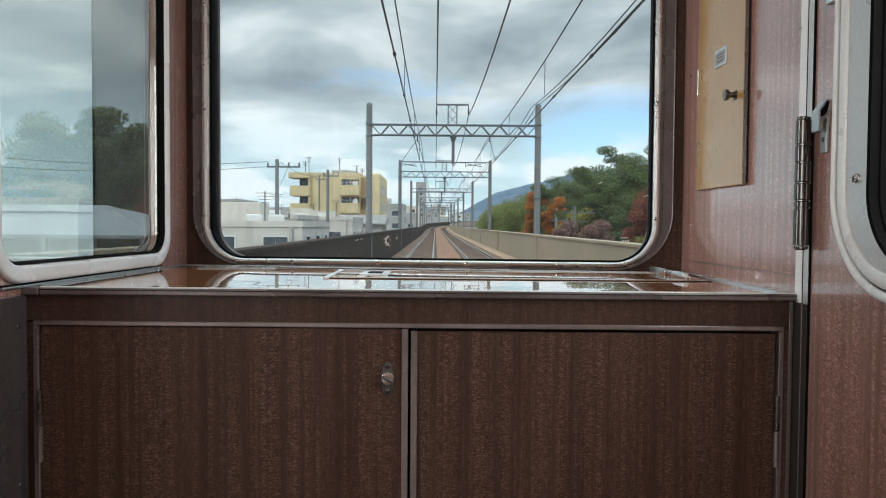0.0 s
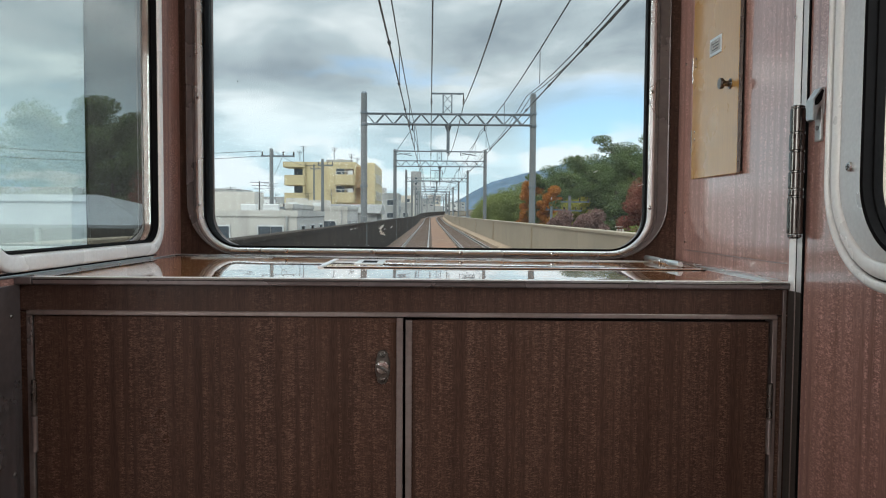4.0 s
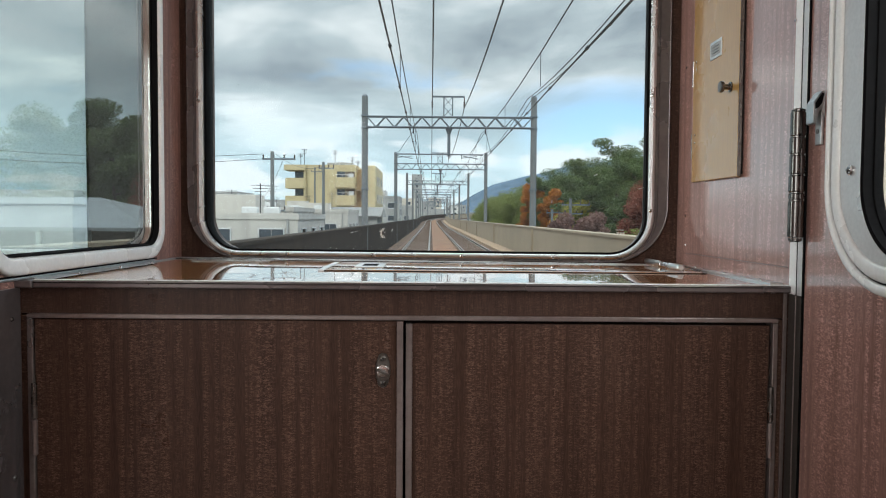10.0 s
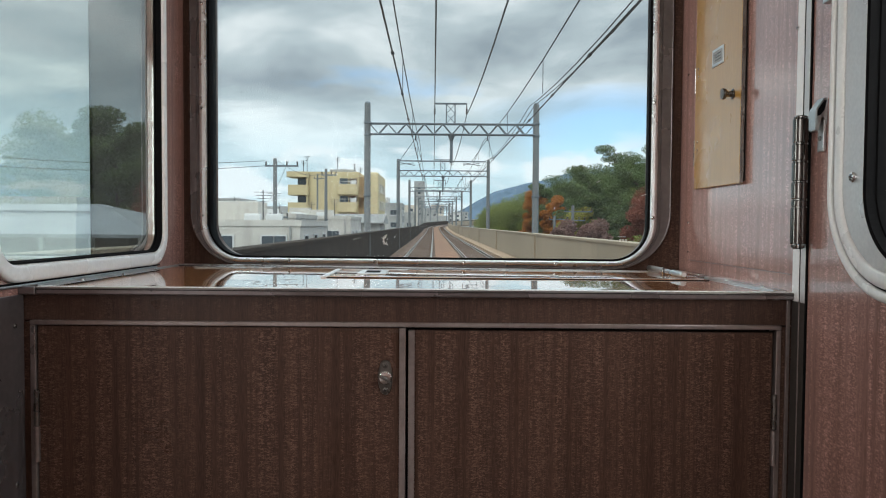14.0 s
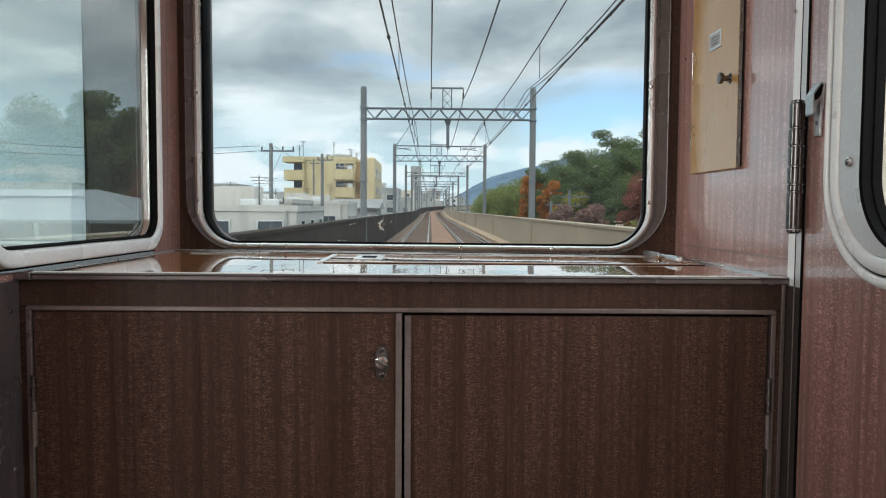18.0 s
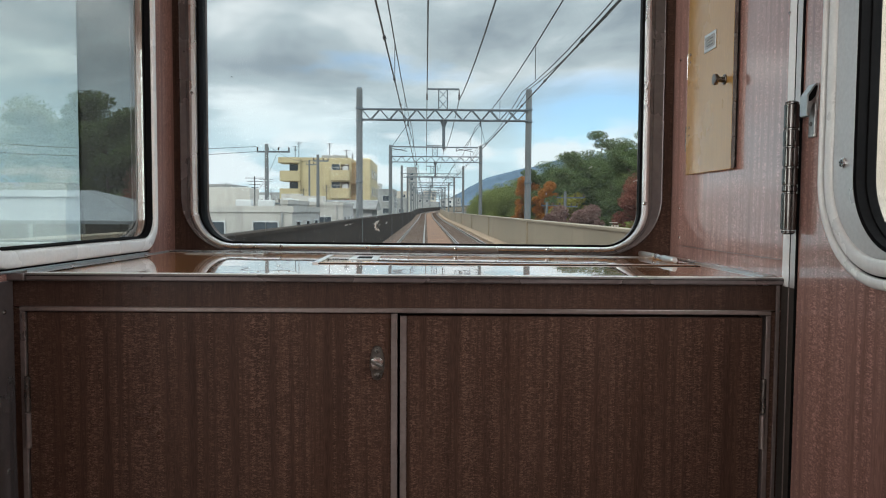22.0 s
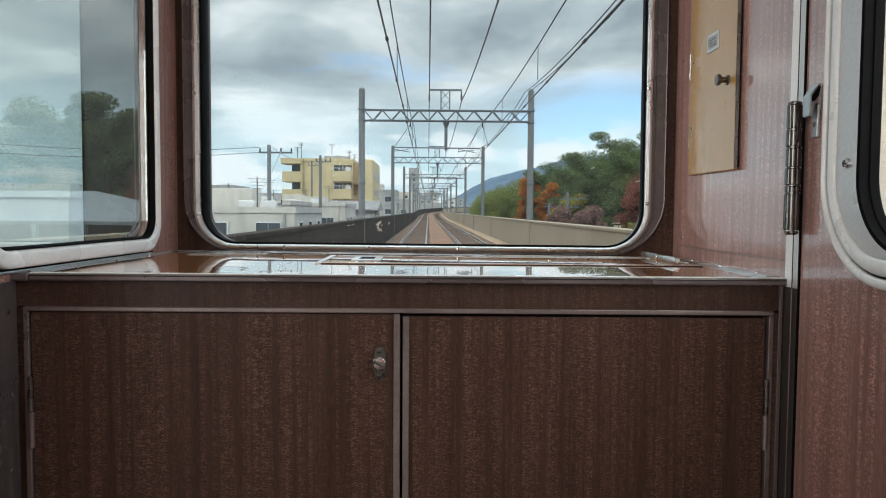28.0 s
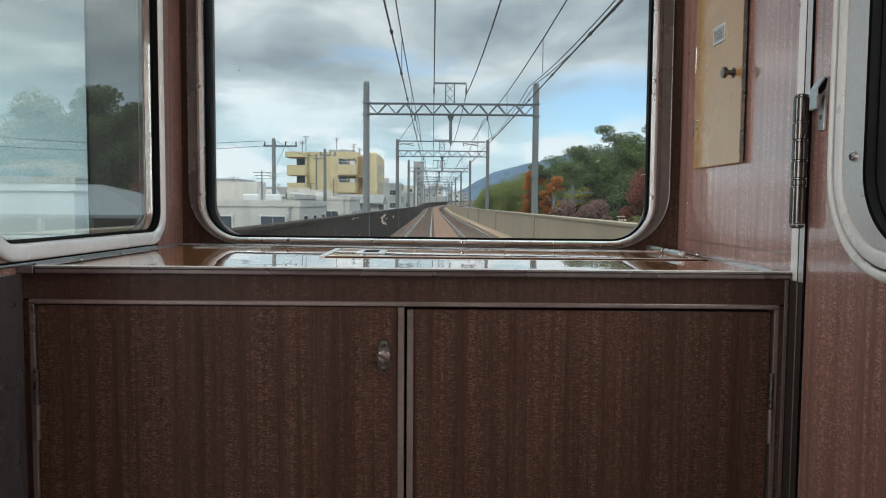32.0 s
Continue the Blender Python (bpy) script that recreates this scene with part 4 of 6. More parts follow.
def build_counter():
    zt = 1.7595
    c = thing("counter", (-0.03, 1.2, 1.745), "glossy varnished brown wooden counter with dark metal edging", "counter")
    bm = bmesh.new()
    # the top follows the slant of the front wall
    q = [(-0.555, YF + 0.006), (0.4925, YF + 0.006), (0.4925, 1.439), (-0.540, 1.554)]
    lo = [bm.verts.new((x, y, zt - 0.0145)) for x, y in q]
    hi = [bm.verts.new((x, y, zt - 0.0005)) for x, y in q]
    bm.faces.new(lo), bm.faces.new(hi)
    for k in range(4):
        bm.faces.new((lo[k], lo[(k + 1) % 4], hi[(k + 1) % 4], hi[k]))
    part("worktop", bm, M_COUNTER, c)
    part("edging", box(-0.533, 0.4905, YF - 0.008, YF + 0.008, 1.7498, zt + 0.0006, bevel=0.0022, seg=3), M_EDGE, c)
    # thin white strip along the top of the dark edging
    part("edge_line", box(-0.533, 0.4905, YF - 0.0062, YF + 0.006, zt + 0.0004, zt + 0.0014, bevel=0.0004), M_ALU_WHITE, c, "bright top line of the edging")
    part("edging_groove", box(-0.532, 0.4895, YF - 0.0086, YF - 0.0074, zt - 0.0030, zt - 0.0014), M_HOLE, c, "dark groove under the bright edge")
    part("edging_end", box(-0.5575, -0.5338, YF - 0.009, YF + 0.008, 1.7495, zt + 0.0008, bevel=0.002, seg=3), M_EDGE, c)
    # lid with a metal edge, let into the top
    part("lid", box(-0.176, 0.452, 1.196, 1.388, zt - 0.004, zt + 0.0012, bevel=0.0004), M_COUNTER, c)
    part("lid_edge", box(-0.186, -0.1765, 1.190, 1.394, zt - 0.003, zt + 0.0020, bevel=0.0005), M_ALU, c)
    part("lid_gap", box(-0.186, 0.458, 1.1905, 1.1955, zt - 0.003, zt + 0.0006), M_HOLE, c)
    part("lid_edge", box(-0.172, 0.452, 1.3800, 1.3850, zt + 0.0010, zt + 0.0022, bevel=0.0004), M_ALU, c)
    part("lid_edge", box(-0.172, 0.452, 1.1975, 1.2015, zt + 0.0010, zt + 0.0020, bevel=0.0004), M_ALU, c)
    part("lid_gap", box(-0.17, 0.452, 1.389, 1.393, zt - 0.003, zt + 0.0004), M_HOLE, c)
    lp = part("lid_pull", box(-0.134, -0.084, 1.262, 1.358, zt + 0.0010, zt + 0.0024, bevel=0.0006), M_ALU, c, "flush metal pull")
    part("pull_recess", box(-0.122, -0.096, 1.285, 1.335, zt + 0.0022, zt + 0.0029), M_RUBBER, lp)
    # flush panel near the windscreen
    part("flush_panel", box(-0.466, -0.318, 1.412, 1.515, zt - 0.002, zt + 0.0014, bevel=0.0005), M_GREY_PANEL, c, "grey flush service panel")
    # mouldings along the walls
    for off, w, h in ((0.030, 0.004, 0.0015), (0.056, 0.003, 0.0012)):
        bmm = box(front_u(-0.55), front_u(0.487), zt - 0.001, zt + h, off, off + w, bevel=0.0005, m=FRONT)
        part("back_moulding", bmm, M_ALU, c)
        part("moulding_gap", box(front_u(-0.52), front_u(0.487), zt - 0.002, zt + 0.0004, off + w + 0.0002, off + w + 0.0042, m=FRONT), M_HOLE, c)
    part("side_moulding", box(0.4745, 0.4925, 1.000, 1.435, zt - 0.001, zt + 0.002, bevel=0.0006), M_ALU, c)
    part("side_moulding", box(1.000, 1.53, zt - 0.001, zt + 0.0016, 0.0080, 0.0110, bevel=0.0005, m=LEFT), M_ALU_DULL, c)
    for y in (1.05, 1.18, 1.31):
        screw_head((0.484, y, zt + 0.002), (0, 0, 1), 0.003, c, M_CHROME)
        screw_head(LEFT @ Vector((y + 0.06, zt - 0.0002, 0.0150)), (0, 0, 1), 0.003, c, M_CHROME)
    # lift-off hinge of the lid: two barrels in line
    h = part("lid_hinge", rod((0.4315, 1.30, zt + 0.0062), (0.4315, 1.38, zt + 0.0062), 0.0035), M_DARKSTEEL, c, "two-barrel chrome hinge")
    for y0, y1 in ((1.238, 1.328), (1.339, 1.438)):
        m = Matrix.Translation((0.4315, 0, zt + 0.0062)) @ Matrix.Rotation(radians(-90), 4, "X")
        part("barrel", lathe([(0.0042, y0), (0.0056, y0 + 0.002), (0.0056, y1 - 0.002), (0.0042, y1)], m, 20), M_ALU, h, smooth=False)
        part("hinge_leaf", box(0.4385, 0.4535, y0 + 0.004, y1 - 0.004, zt + 0.0014, zt + 0.003, bevel=0.0005), M_ALU, h)
    settle(c)


build_counter()


# ---- outside: the viaduct ----
M_DECK = surface("rusty_ballast", (0.150, 0.070, 0.033), rough=0.95, vary=0.5, scale=0.5, fine=14, bump=0.8)
M_DECK_GREY = surface("grey_ballast", (0.118, 0.066, 0.040), rough=0.95, vary=0.45, scale=0.6, fine=14, bump=0.8)
M_RAIL = surface("worn_rail_steel", (0.19, 0.165, 0.145), rough=0.45, metal=0.75, vary=0.2, scale=2, fine=30, bump=0.05)
M_SLEEPER = concrete("stained_sleeper_concrete", (0.112, 0.070, 0.047), (0.07, 0.042, 0.027), 0.5)
# left parapet: a much darker base colour than the right one
M_DARK_CONCRETE = concrete("dark_concrete", (0.036, 0.025, 0.017), (0.012, 0.009, 0.007), 0.75)
M_DARK_CONCRETE.node_tree.nodes["Principled BSDF"].inputs["Specular IOR Level"].default_value = 0.1
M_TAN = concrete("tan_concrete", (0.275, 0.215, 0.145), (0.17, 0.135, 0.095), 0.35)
M_WALKWAY = concrete("rusty_walkway_concrete", (0.30, 0.20, 0.12), (0.17, 0.11, 0.07), 0.5)
M_STEEL = surface("galvanised_steel", (0.115, 0.135, 0.15), rough=0.5, metal=0.4, vary=0.18, scale=2, fine=20, bump=0.05)
M_POLE = concrete("pole_concrete", (0.14, 0.147, 0.148), (0.085, 0.085, 0.085), 0.4)
M_WIRE = surface("dark_wire", (0.04, 0.04, 0.042), rough=0.5, metal=0.5, vary=0.1, bump=0.0)
M_INSUL = surface("brown_insulator", (0.05, 0.035, 0.03), rough=0.25, vary=0.2, bump=0.0)
M_ASPHALT = surface("town_ground", (0.16, 0.155, 0.145), rough=0.9, vary=0.4, scale=0.05, fine=1.0, bump=0.2)

TRACK_A, TRACK_B = -0.87, 2.60


def bend(y):
    """How far the line swings to the right in the distance."""
    return 7.5e-4 * max(0.0, y - 228) ** 2


def rise(y):
    """How far the line climbs towards its curve."""
    d = max(0.0, y - 140)
    return 0.012 * d * d / (d + 60)


def sweep(profile, y0, y1, step, shift=0.0, bm=None):
    """Carries a closed outline (x, z) along the line."""
    bm = bmesh.new() if bm is None else bm
    n = max(2, int((y1 - y0) / step) + 1)
    last = None
    for k in range(n):
        y = y0 + (y1 - y0) * k / (n - 1)
        ring = [bm.verts.new((x + shift + bend(y), y, z + rise(y))) for x, z in profile]
        if last:
            for i in range(len(ring)):
                bm.faces.new((last[i], last[(i + 1) % len(ring)], ring[(i + 1) % len(ring)], ring[i]))
        else:
            bm.faces.new(ring)
        last = ring
    bm.faces.new(last)
    return bm


def build_viaduct():
    single("ground", box(-4500, 4500, -600, 4600, -6.5, -6.0), M_ASPHALT, "grey town ground below the viaduct", "ground", "structure")
    single("viaduct_deck", sweep([(-3.2, -0.9), (5.0, -0.9), (5.0, -0.45), (-3.2, -0.45)], -440, 460, 10), M_DECK_GREY, "stained concrete deck of the railway viaduct", "viaduct", "structure")
    for nm, c in (("trackbed", TRACK_A), ("trackbed_2", TRACK_B)):
        single(nm, sweep([(c - 1.6, -0.44), (c + 1.6, -0.44), (c + 1.25, -0.16), (c - 1.25, -0.16)], -440, 460, 8), M_DECK_GREY, "grey-brown ballast bed under the rails", "trackbed", "structure")
    single("ballast_middle", sweep([(-0.1, -0.43), (1.85, -0.43), (1.6, -0.13), (0.15, -0.13)], -440, 460, 8), M_DECK, "rust-stained ballast between the two tracks", "trackbed", "structure")
    single("walkway", sweep([(3.9, -0.43), (4.7, -0.43), (4.7, -0.02), (3.9, -0.02)], -440, 460, 10), M_WALKWAY, "rust-stained tan cable walkway beside the track", "walkway", "structure")
    foot = [(-0.065, -0.16), (0.065, -0.16), (0.065, -0.145), (0.012, -0.125), (0.012, -0.04), (0.034, -0.03), (0.034, 0.0), (-0.034, 0.0), (-0.034, -0.03), (-0.012, -0.04), (-0.012, -0.125), (-0.065, -0.145)]
    for c in (TRACK_A, TRACK_B):
        for s in (-0.75, 0.75):
            single("rail", sweep(foot, -440, 460, 8, c + s), M_RAIL, "worn steel running rail", "rail", "structure", "rails of the line")
    rows, faces = [], []
    for k in range(620):
        y = -20 + k * 0.68
        for c in (TRACK_A, TRACK_B):
            o = len(rows)
            b = bend(y)
            for z in (-0.25 + rise(y), -0.145 + rise(y)):
                rows += [(c - 1 + b, y, z), (c + 1 + b, y, z), (c + 1 + b, y + 0.22, z), (c - 1 + b, y + 0.22, z)]
            faces += [(o, o + 3, o + 2, o + 1), (o + 4, o + 5, o + 6, o + 7)] + [(o + i, o + (i + 1) % 4, o + 4 + (i + 1) % 4, o + 4 + i) for i in range(4)]
    me = bpy.data.meshes.new("sleepers")
    me.from_pydata(rows, [], faces)
    me.materials.append(M_SLEEPER)
    tagged(new("sleepers", me), "weathered concrete sleepers set in the ballast", "sleepers", kind="stuff")
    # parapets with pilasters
    for nm, x, mat, side, lab in (("parapet_left", -3.15, M_DARK_CONCRETE, 1, "dark concrete parapet of the viaduct"), ("parapet_right", 4.80, M_TAN, -1, "tan weathered concrete parapet of the viaduct")):
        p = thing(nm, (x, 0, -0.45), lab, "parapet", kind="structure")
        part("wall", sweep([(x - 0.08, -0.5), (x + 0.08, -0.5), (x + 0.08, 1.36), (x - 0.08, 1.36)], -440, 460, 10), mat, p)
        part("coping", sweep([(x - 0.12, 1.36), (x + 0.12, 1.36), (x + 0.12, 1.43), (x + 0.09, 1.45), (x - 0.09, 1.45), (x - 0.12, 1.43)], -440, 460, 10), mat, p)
        for k in range(30 if side < 0 else 0):
            y = 13.0 + 20.4 * (k - 8)
            xx = x + bend(y)
            part("pilaster", box(min(xx + side * 0.05, xx + side * 0.16), max(xx + side * 0.05, xx + side * 0.16), y - 0.11, y + 0.11, -0.45 + rise(y), 1.355 + rise(y), bevel=0.02), M_TAN if side < 0 else M_DARK_CONCRETE, p)


build_viaduct()


def beam_lattice(p0, p1, depth, bays, r, bm=None):
    """A flat lattice girder: two chords and a zigzag."""
    bm = bmesh.new() if bm is None else bm
    p0, p1 = Vector(p0), Vector(p1)
    dn = Vector((0, 0, -depth))
    rod(p0, p1, r * 1.4, seg=6, bm=bm)
    rod(p0 + dn, p1 + dn, r * 1.4, seg=6, bm=bm)
    for k in range(bays * 2):
        a, b = p0.lerp(p1, k / (bays * 2)), p0.lerp(p1, (k + 1) / (bays * 2))
        rod(a + (dn if k % 2 else Vector()), b + (Vector() if k % 2 else dn), r, seg=5, bm=bm)
    return bm


def build_gantry(y):
    g = thing("catenary_gantry", (0.87, y, -0.45), "grey steel lattice gantry on two round posts across the tracks", "gantry", group="gantries over the line")
    for x in (-3.20, 4.93):
        s = 1 if x > 0 else -1
        po = part("post", rod((x, y, -0.6), (x, y, 7.62), 0.165, 0.145, seg=18), M_POLE, g, smooth=False)
        part("post_cap", rod((x, y, 7.62), (x, y, 7.70), 0.15, 0.10, seg=14), M_STEEL, po)
        for z in (6.70, 6.12, 3.2):
            part("clamp", lathe([(0.17, z - 0.05), (0.19, z - 0.04), (0.19, z + 0.04), (0.17, z + 0.05)], Matrix.Translation((x, y, 0)), 16), M_STEEL, po)
    for dy in (-0.16, 0.16):
        part("lattice_beam", beam_lattice((-3.1, y + dy, 6.66), (4.83, y + dy, 6.66), 0.50, 9, 0.026), M_STEEL, g)
    # small mast on the beam, with its bar
    bm = bmesh.new()
    for dx in (-0.21, 0.21):
        rod((0.80 + dx, y, 6.66), (0.80 + dx, y, 7.62), 0.028, seg=6, bm=bm)
    for k in range(2):
        z0, z1 = 6.70 + 0.46 * k, 7.16 + 0.46 * k
        rod((0.59, y, z0), (1.01, y, z1), 0.016, seg=5, bm=bm)
        rod((1.01, y, z0), (0.59, y, z1), 0.016, seg=5, bm=bm)
    part("mast", bm, M_STEEL, g)
    part("mast_bar", box(0.02, 1.58, y - 0.04, y + 0.04, 7.60, 7.68), M_STEEL, g)
    for x in (0.03, 1.57):
        part("insulator", lathe([(0.03, 7.12), (0.055, 7.16), (0.03, 7.2), (0.055, 7.26), (0.03, 7.3), (0.055, 7.36), (0.03, 7.4), (0.02, 7.62)], Matrix.Translation((x, y, 0)), 10), M_INSUL, g)
    # drop tube and the bar that holds the wires
    part("drop_tube", lathe([(0.075, 4.78), (0.075, 5.85), (0.17, 6.10), (0.19, 6.17)], Matrix.Translation((0.84, y, 0)), 16), M_STEEL, g)
    part("steady_bar", rod((-1.75, y - 0.1, 4.88), (2.5, y - 0.1, 4.86), 0.032, seg=8), M_STEEL, g)
    for x0, sg in ((-1.70, 1), (1.45, 1)):
        bm = rod((x0, y - 0.1, 4.88), (x0, y - 0.1, 4.66), 0.02, seg=6)
        rod((x0, y - 0.1, 4.70), (x0 + 0.75, y - 0.1, 4.78), 0.016, seg=6, bm=bm)
        rod((x0 + 0.05, y - 0.1, 4.80), (x0 + 0.8, y - 0.1, 4.66), 0.02, seg=6, bm=bm)
        part("steady_arm", bm, M_STEEL, g)
    for x in (TRACK_A, TRACK_B):
        bm = rod((x, y, 6.16), (x, y, 5.86), 0.03, seg=6)
        rod((x, y, 6.0), (x - 0.75, y - 0.1, 4.9), 0.012, seg=5, bm=bm)
        rod((x, y, 6.0), (x + 0.28, y - 0.1, 4.9), 0.012, seg=5, bm=bm)
        part("hanger", bm, M_WIRE, g)
    return g


GANTRY_Y = [4.5 + 30.5 * k for k in range(-14, 12)]
first = build_gantry(35.0)
for yy in GANTRY_Y:
    if abs(yy - 35.0) > 1:
        copy_thing(first, Matrix.Translation((0.87 + bend(yy), yy, -0.45 + rise(yy))))


def build_wires():
    """Messenger, contact and feeder wires, sagging from gantry to gantry."""
    spans = GANTRY_Y

    def run(name, x, z, sag, r, label, dropper_to=None, beads=False):
        w = thing(name, (x, 4.5, z), label, "wire", group="wires over the line")
        bm = bmesh.new()
        drop = bmesh.new()
        for a, b in zip(spans, spans[1:]):
            seg = 8 if -30 < a < 100 else 4
            for k in range(seg):
                q = []
                for t in (k / seg, (k + 1) / seg):
                    y = a + (b - a) * t
                    q.append(Vector((x + bend(y), y, z + rise(y) - 4 * sag * t * (1 - t))))
                rod(q[0], q[1], r, seg=5, bm=bm, caps=False)
                if beads and -30 < a < 70:
                    rod(q[0], q[0].lerp(q[1], 0.035), 0.032, seg=6, bm=drop)
                if dropper_to is not None and -30 < a < 130 and k % 2 == 1:
                    rod(q[0], (q[0].x, q[0].y, dropper_to), 0.008, seg=4, bm=drop, caps=False)
        part("cable", bm, M_WIRE, w)
        if dropper_to is not None or beads:
            part("clamps" if beads else "dropper", drop, M_WIRE, w)
        else:
            drop.free()

    for xm, xc in ((TRACK_A + 0.18, TRACK_A + 0.17), (TRACK_B - 0.22, TRACK_B)):
        run("messenger_wire", xm, 5.86, 0.42, 0.014, "dark sagging messenger wire with droppers", 4.72)
        run("contact_wire", xc, 4.70, 0.0, 0.016, "dark contact wire above the track", beads=True)
    for x, z, r in ((0.03, 7.12, 0.022), (1.57, 7.12, 0.022), (4.60, 7.55, 0.018), (4.86, 7.62, 0.018)):
        run("feeder_wire", x, z, 0.5, r, "dark feeder cable along the gantries", beads=x > 4.7)


build_wires()

# ---- outside: the town ----
M_CREAM = concrete("cream_render", (0.48, 0.395, 0.225), (0.34, 0.275, 0.165), 0.35)
M_BRIGHT = concrete("bright_white_cladding", (0.84, 0.85, 0.84), (0.6, 0.6, 0.58), 0.2)
M_WHITE = concrete("white_render", (0.50, 0.485, 0.46), (0.32, 0.31, 0.29), 0.4)
M_GREYW = concrete("grey_render", (0.30, 0.295, 0.28), (0.18, 0.18, 0.17), 0.35)
M_BEIGE = concrete("beige_tile", (0.52, 0.46, 0.38), (0.32, 0.28, 0.23), 0.3)
M_RED = surface("red_paint", (0.55, 0.06, 0.045), rough=0.45, vary=0.12, scale=1.0)
M_ROOF = surface("grey_roof_tile", (0.17, 0.18, 0.19), rough=0.6, vary=0.3, scale=2.0, fine=8, bump=0.4)
M_ROOF_LIGHT = surface("pale_metal_roof", (0.15, 0.155, 0.155), rough=0.75, metal=0.0, vary=0.15, scale=1.0, fine=8)
M_ROOF_SHEET = surface("pale_sheet_roof", (0.20, 0.215, 0.225), rough=0.45, vary=0.12, scale=1.0, fine=9)
M_BARK = surface("dark_bark", (0.09, 0.065, 0.045), rough=0.9, vary=0.4, scale=3, fine=20, bump=0.6, stretch=(1, 1, 0.2))
M_CREAM_SHADED = concrete("shaded_cream_render", (0.42, 0.29, 0.15), (0.28, 0.19, 0.11), 0.35)
M_PANE_FAR = surface("far_window_glass", (0.05, 0.06, 0.07), rough=0.08, vary=0.3, scale=0.3, fine=2, bump=0.0)
M_FRAME_FAR = surface("window_frame_paint", (0.55, 0.55, 0.54), rough=0.5, vary=0.1)


def facade_window(parent, m, u, v, w, h):
    """A window on a facade: frame, two panes and a sill. m maps (along, up, out)."""
    fr = part("window", loft([(u - w / 2 - 0.06, u + w / 2 + 0.06, v - 0.06, v + h + 0.06, 0.003, 0.002), (u - w / 2 - 0.06, u + w / 2 + 0.06, v - 0.06, v + h + 0.06, 0.003, 0.07), (u - w / 2, u + w / 2, v, v + h, 0.003, 0.07), (u - w / 2, u + w / 2, v, v + h, 0.003, 0.002)], m), M_FRAME_FAR, parent)
    for k in (0, 1):
        a = u - w / 2 + w / 2 * k
        part("pane", box(a + 0.015, a + w / 2 - 0.015, v, v + h, 0.004, 0.03, m=m), M_PANE_FAR, fr)
    part("sill", box(u - w / 2 - 0.12, u + w / 2 + 0.12, v - 0.13, v - 0.061, 0.0, 0.16, m=m), M_FRAME_FAR, fr)


def side_maps(x0, x1, y0, y1):
    """The four faces of a block: near (facing -y), right (+x), left (-x), far. Each map takes (along, up, out)."""
    near = Matrix(((1, 0, 0, 0), (0, 0, -1, y0), (0, 1, 0, 0), (0, 0, 0, 1)))
    right = Matrix(((0, 0, 1, x1), (1, 0, 0, 0), (0, 1, 0, 0), (0, 0, 0, 1)))
    left = Matrix(((0, 0, -1, x0), (1, 0, 0, 0), (0, 1, 0, 0), (0, 0, 0, 1)))
    return {"near": (near, x0, x1), "right": (right, y0, y1), "left": (left, y0, y1)}


def block(name, label, x0, x1, y0, y1, top, wall, floor_h=3.0, faces=("near", "right"), bay=3.4, win=(1.5, 1.25), parapet=0.6, balcony=(), roof=None, base=-6.0, group="", category="building", lift=0.95, skip=0):
    """A flat-roofed block with storeys, windows, optional balconies and a parapet."""
    b = thing(name, ((x0 + x1) / 2, (y0 + y1) / 2, base), label, category, group)
    part("wall", box(x0, x1, y0, y1, base, top, bevel=0.03), wall, b)
    bm = bmesh.new()
    for q in ((x0 - 0.05, x1 + 0.05, y0 - 0.05, y0 + 0.2), (x0 - 0.05, x1 + 0.05, y1 - 0.2, y1 + 0.05), (x0 - 0.05, x0 + 0.2, y0 + 0.2, y1 - 0.2), (x1 - 0.2, x1 + 0.05, y0 + 0.2, y1 - 0.2)):
        box(*q, top - 0.01, top + parapet, bm=bm)
    part("roof_parapet", bm, roof or wall, b)
    maps = side_maps(x0, x1, y0, y1)
    storeys = int((top - base) / floor_h)
    for f in faces:
        m, a0, a1 = maps[f]
        n = max(1, int((a1 - a0) / bay))
        for s in range(skip, storeys):
            v = base + s * floor_h + lift
            for k in range(n):
                u = a0 + (k + 0.5) * (a1 - a0) / n
                facade_window(b, m, u, v, min(win[0], (a1 - a0) / n * 0.7), win[1])
            if f in balcony:
                d = part("balcony", box(a0 + 0.3, a1 - 0.3, v - 1.05, v - 0.85, 0.0, 1.2, m=m), wall, b)
                part("balcony_front", box(a0 + 0.3, a1 - 0.3, v - 0.85, v + 0.2, 1.08, 1.2, m=m), wall, d)
                for e in (a0 + 0.3, a1 - 0.42):
                    part("balcony_side", box(e, e + 0.12, v - 0.85, v + 0.2, 0.0, 1.08, m=m), wall, d)
    return b


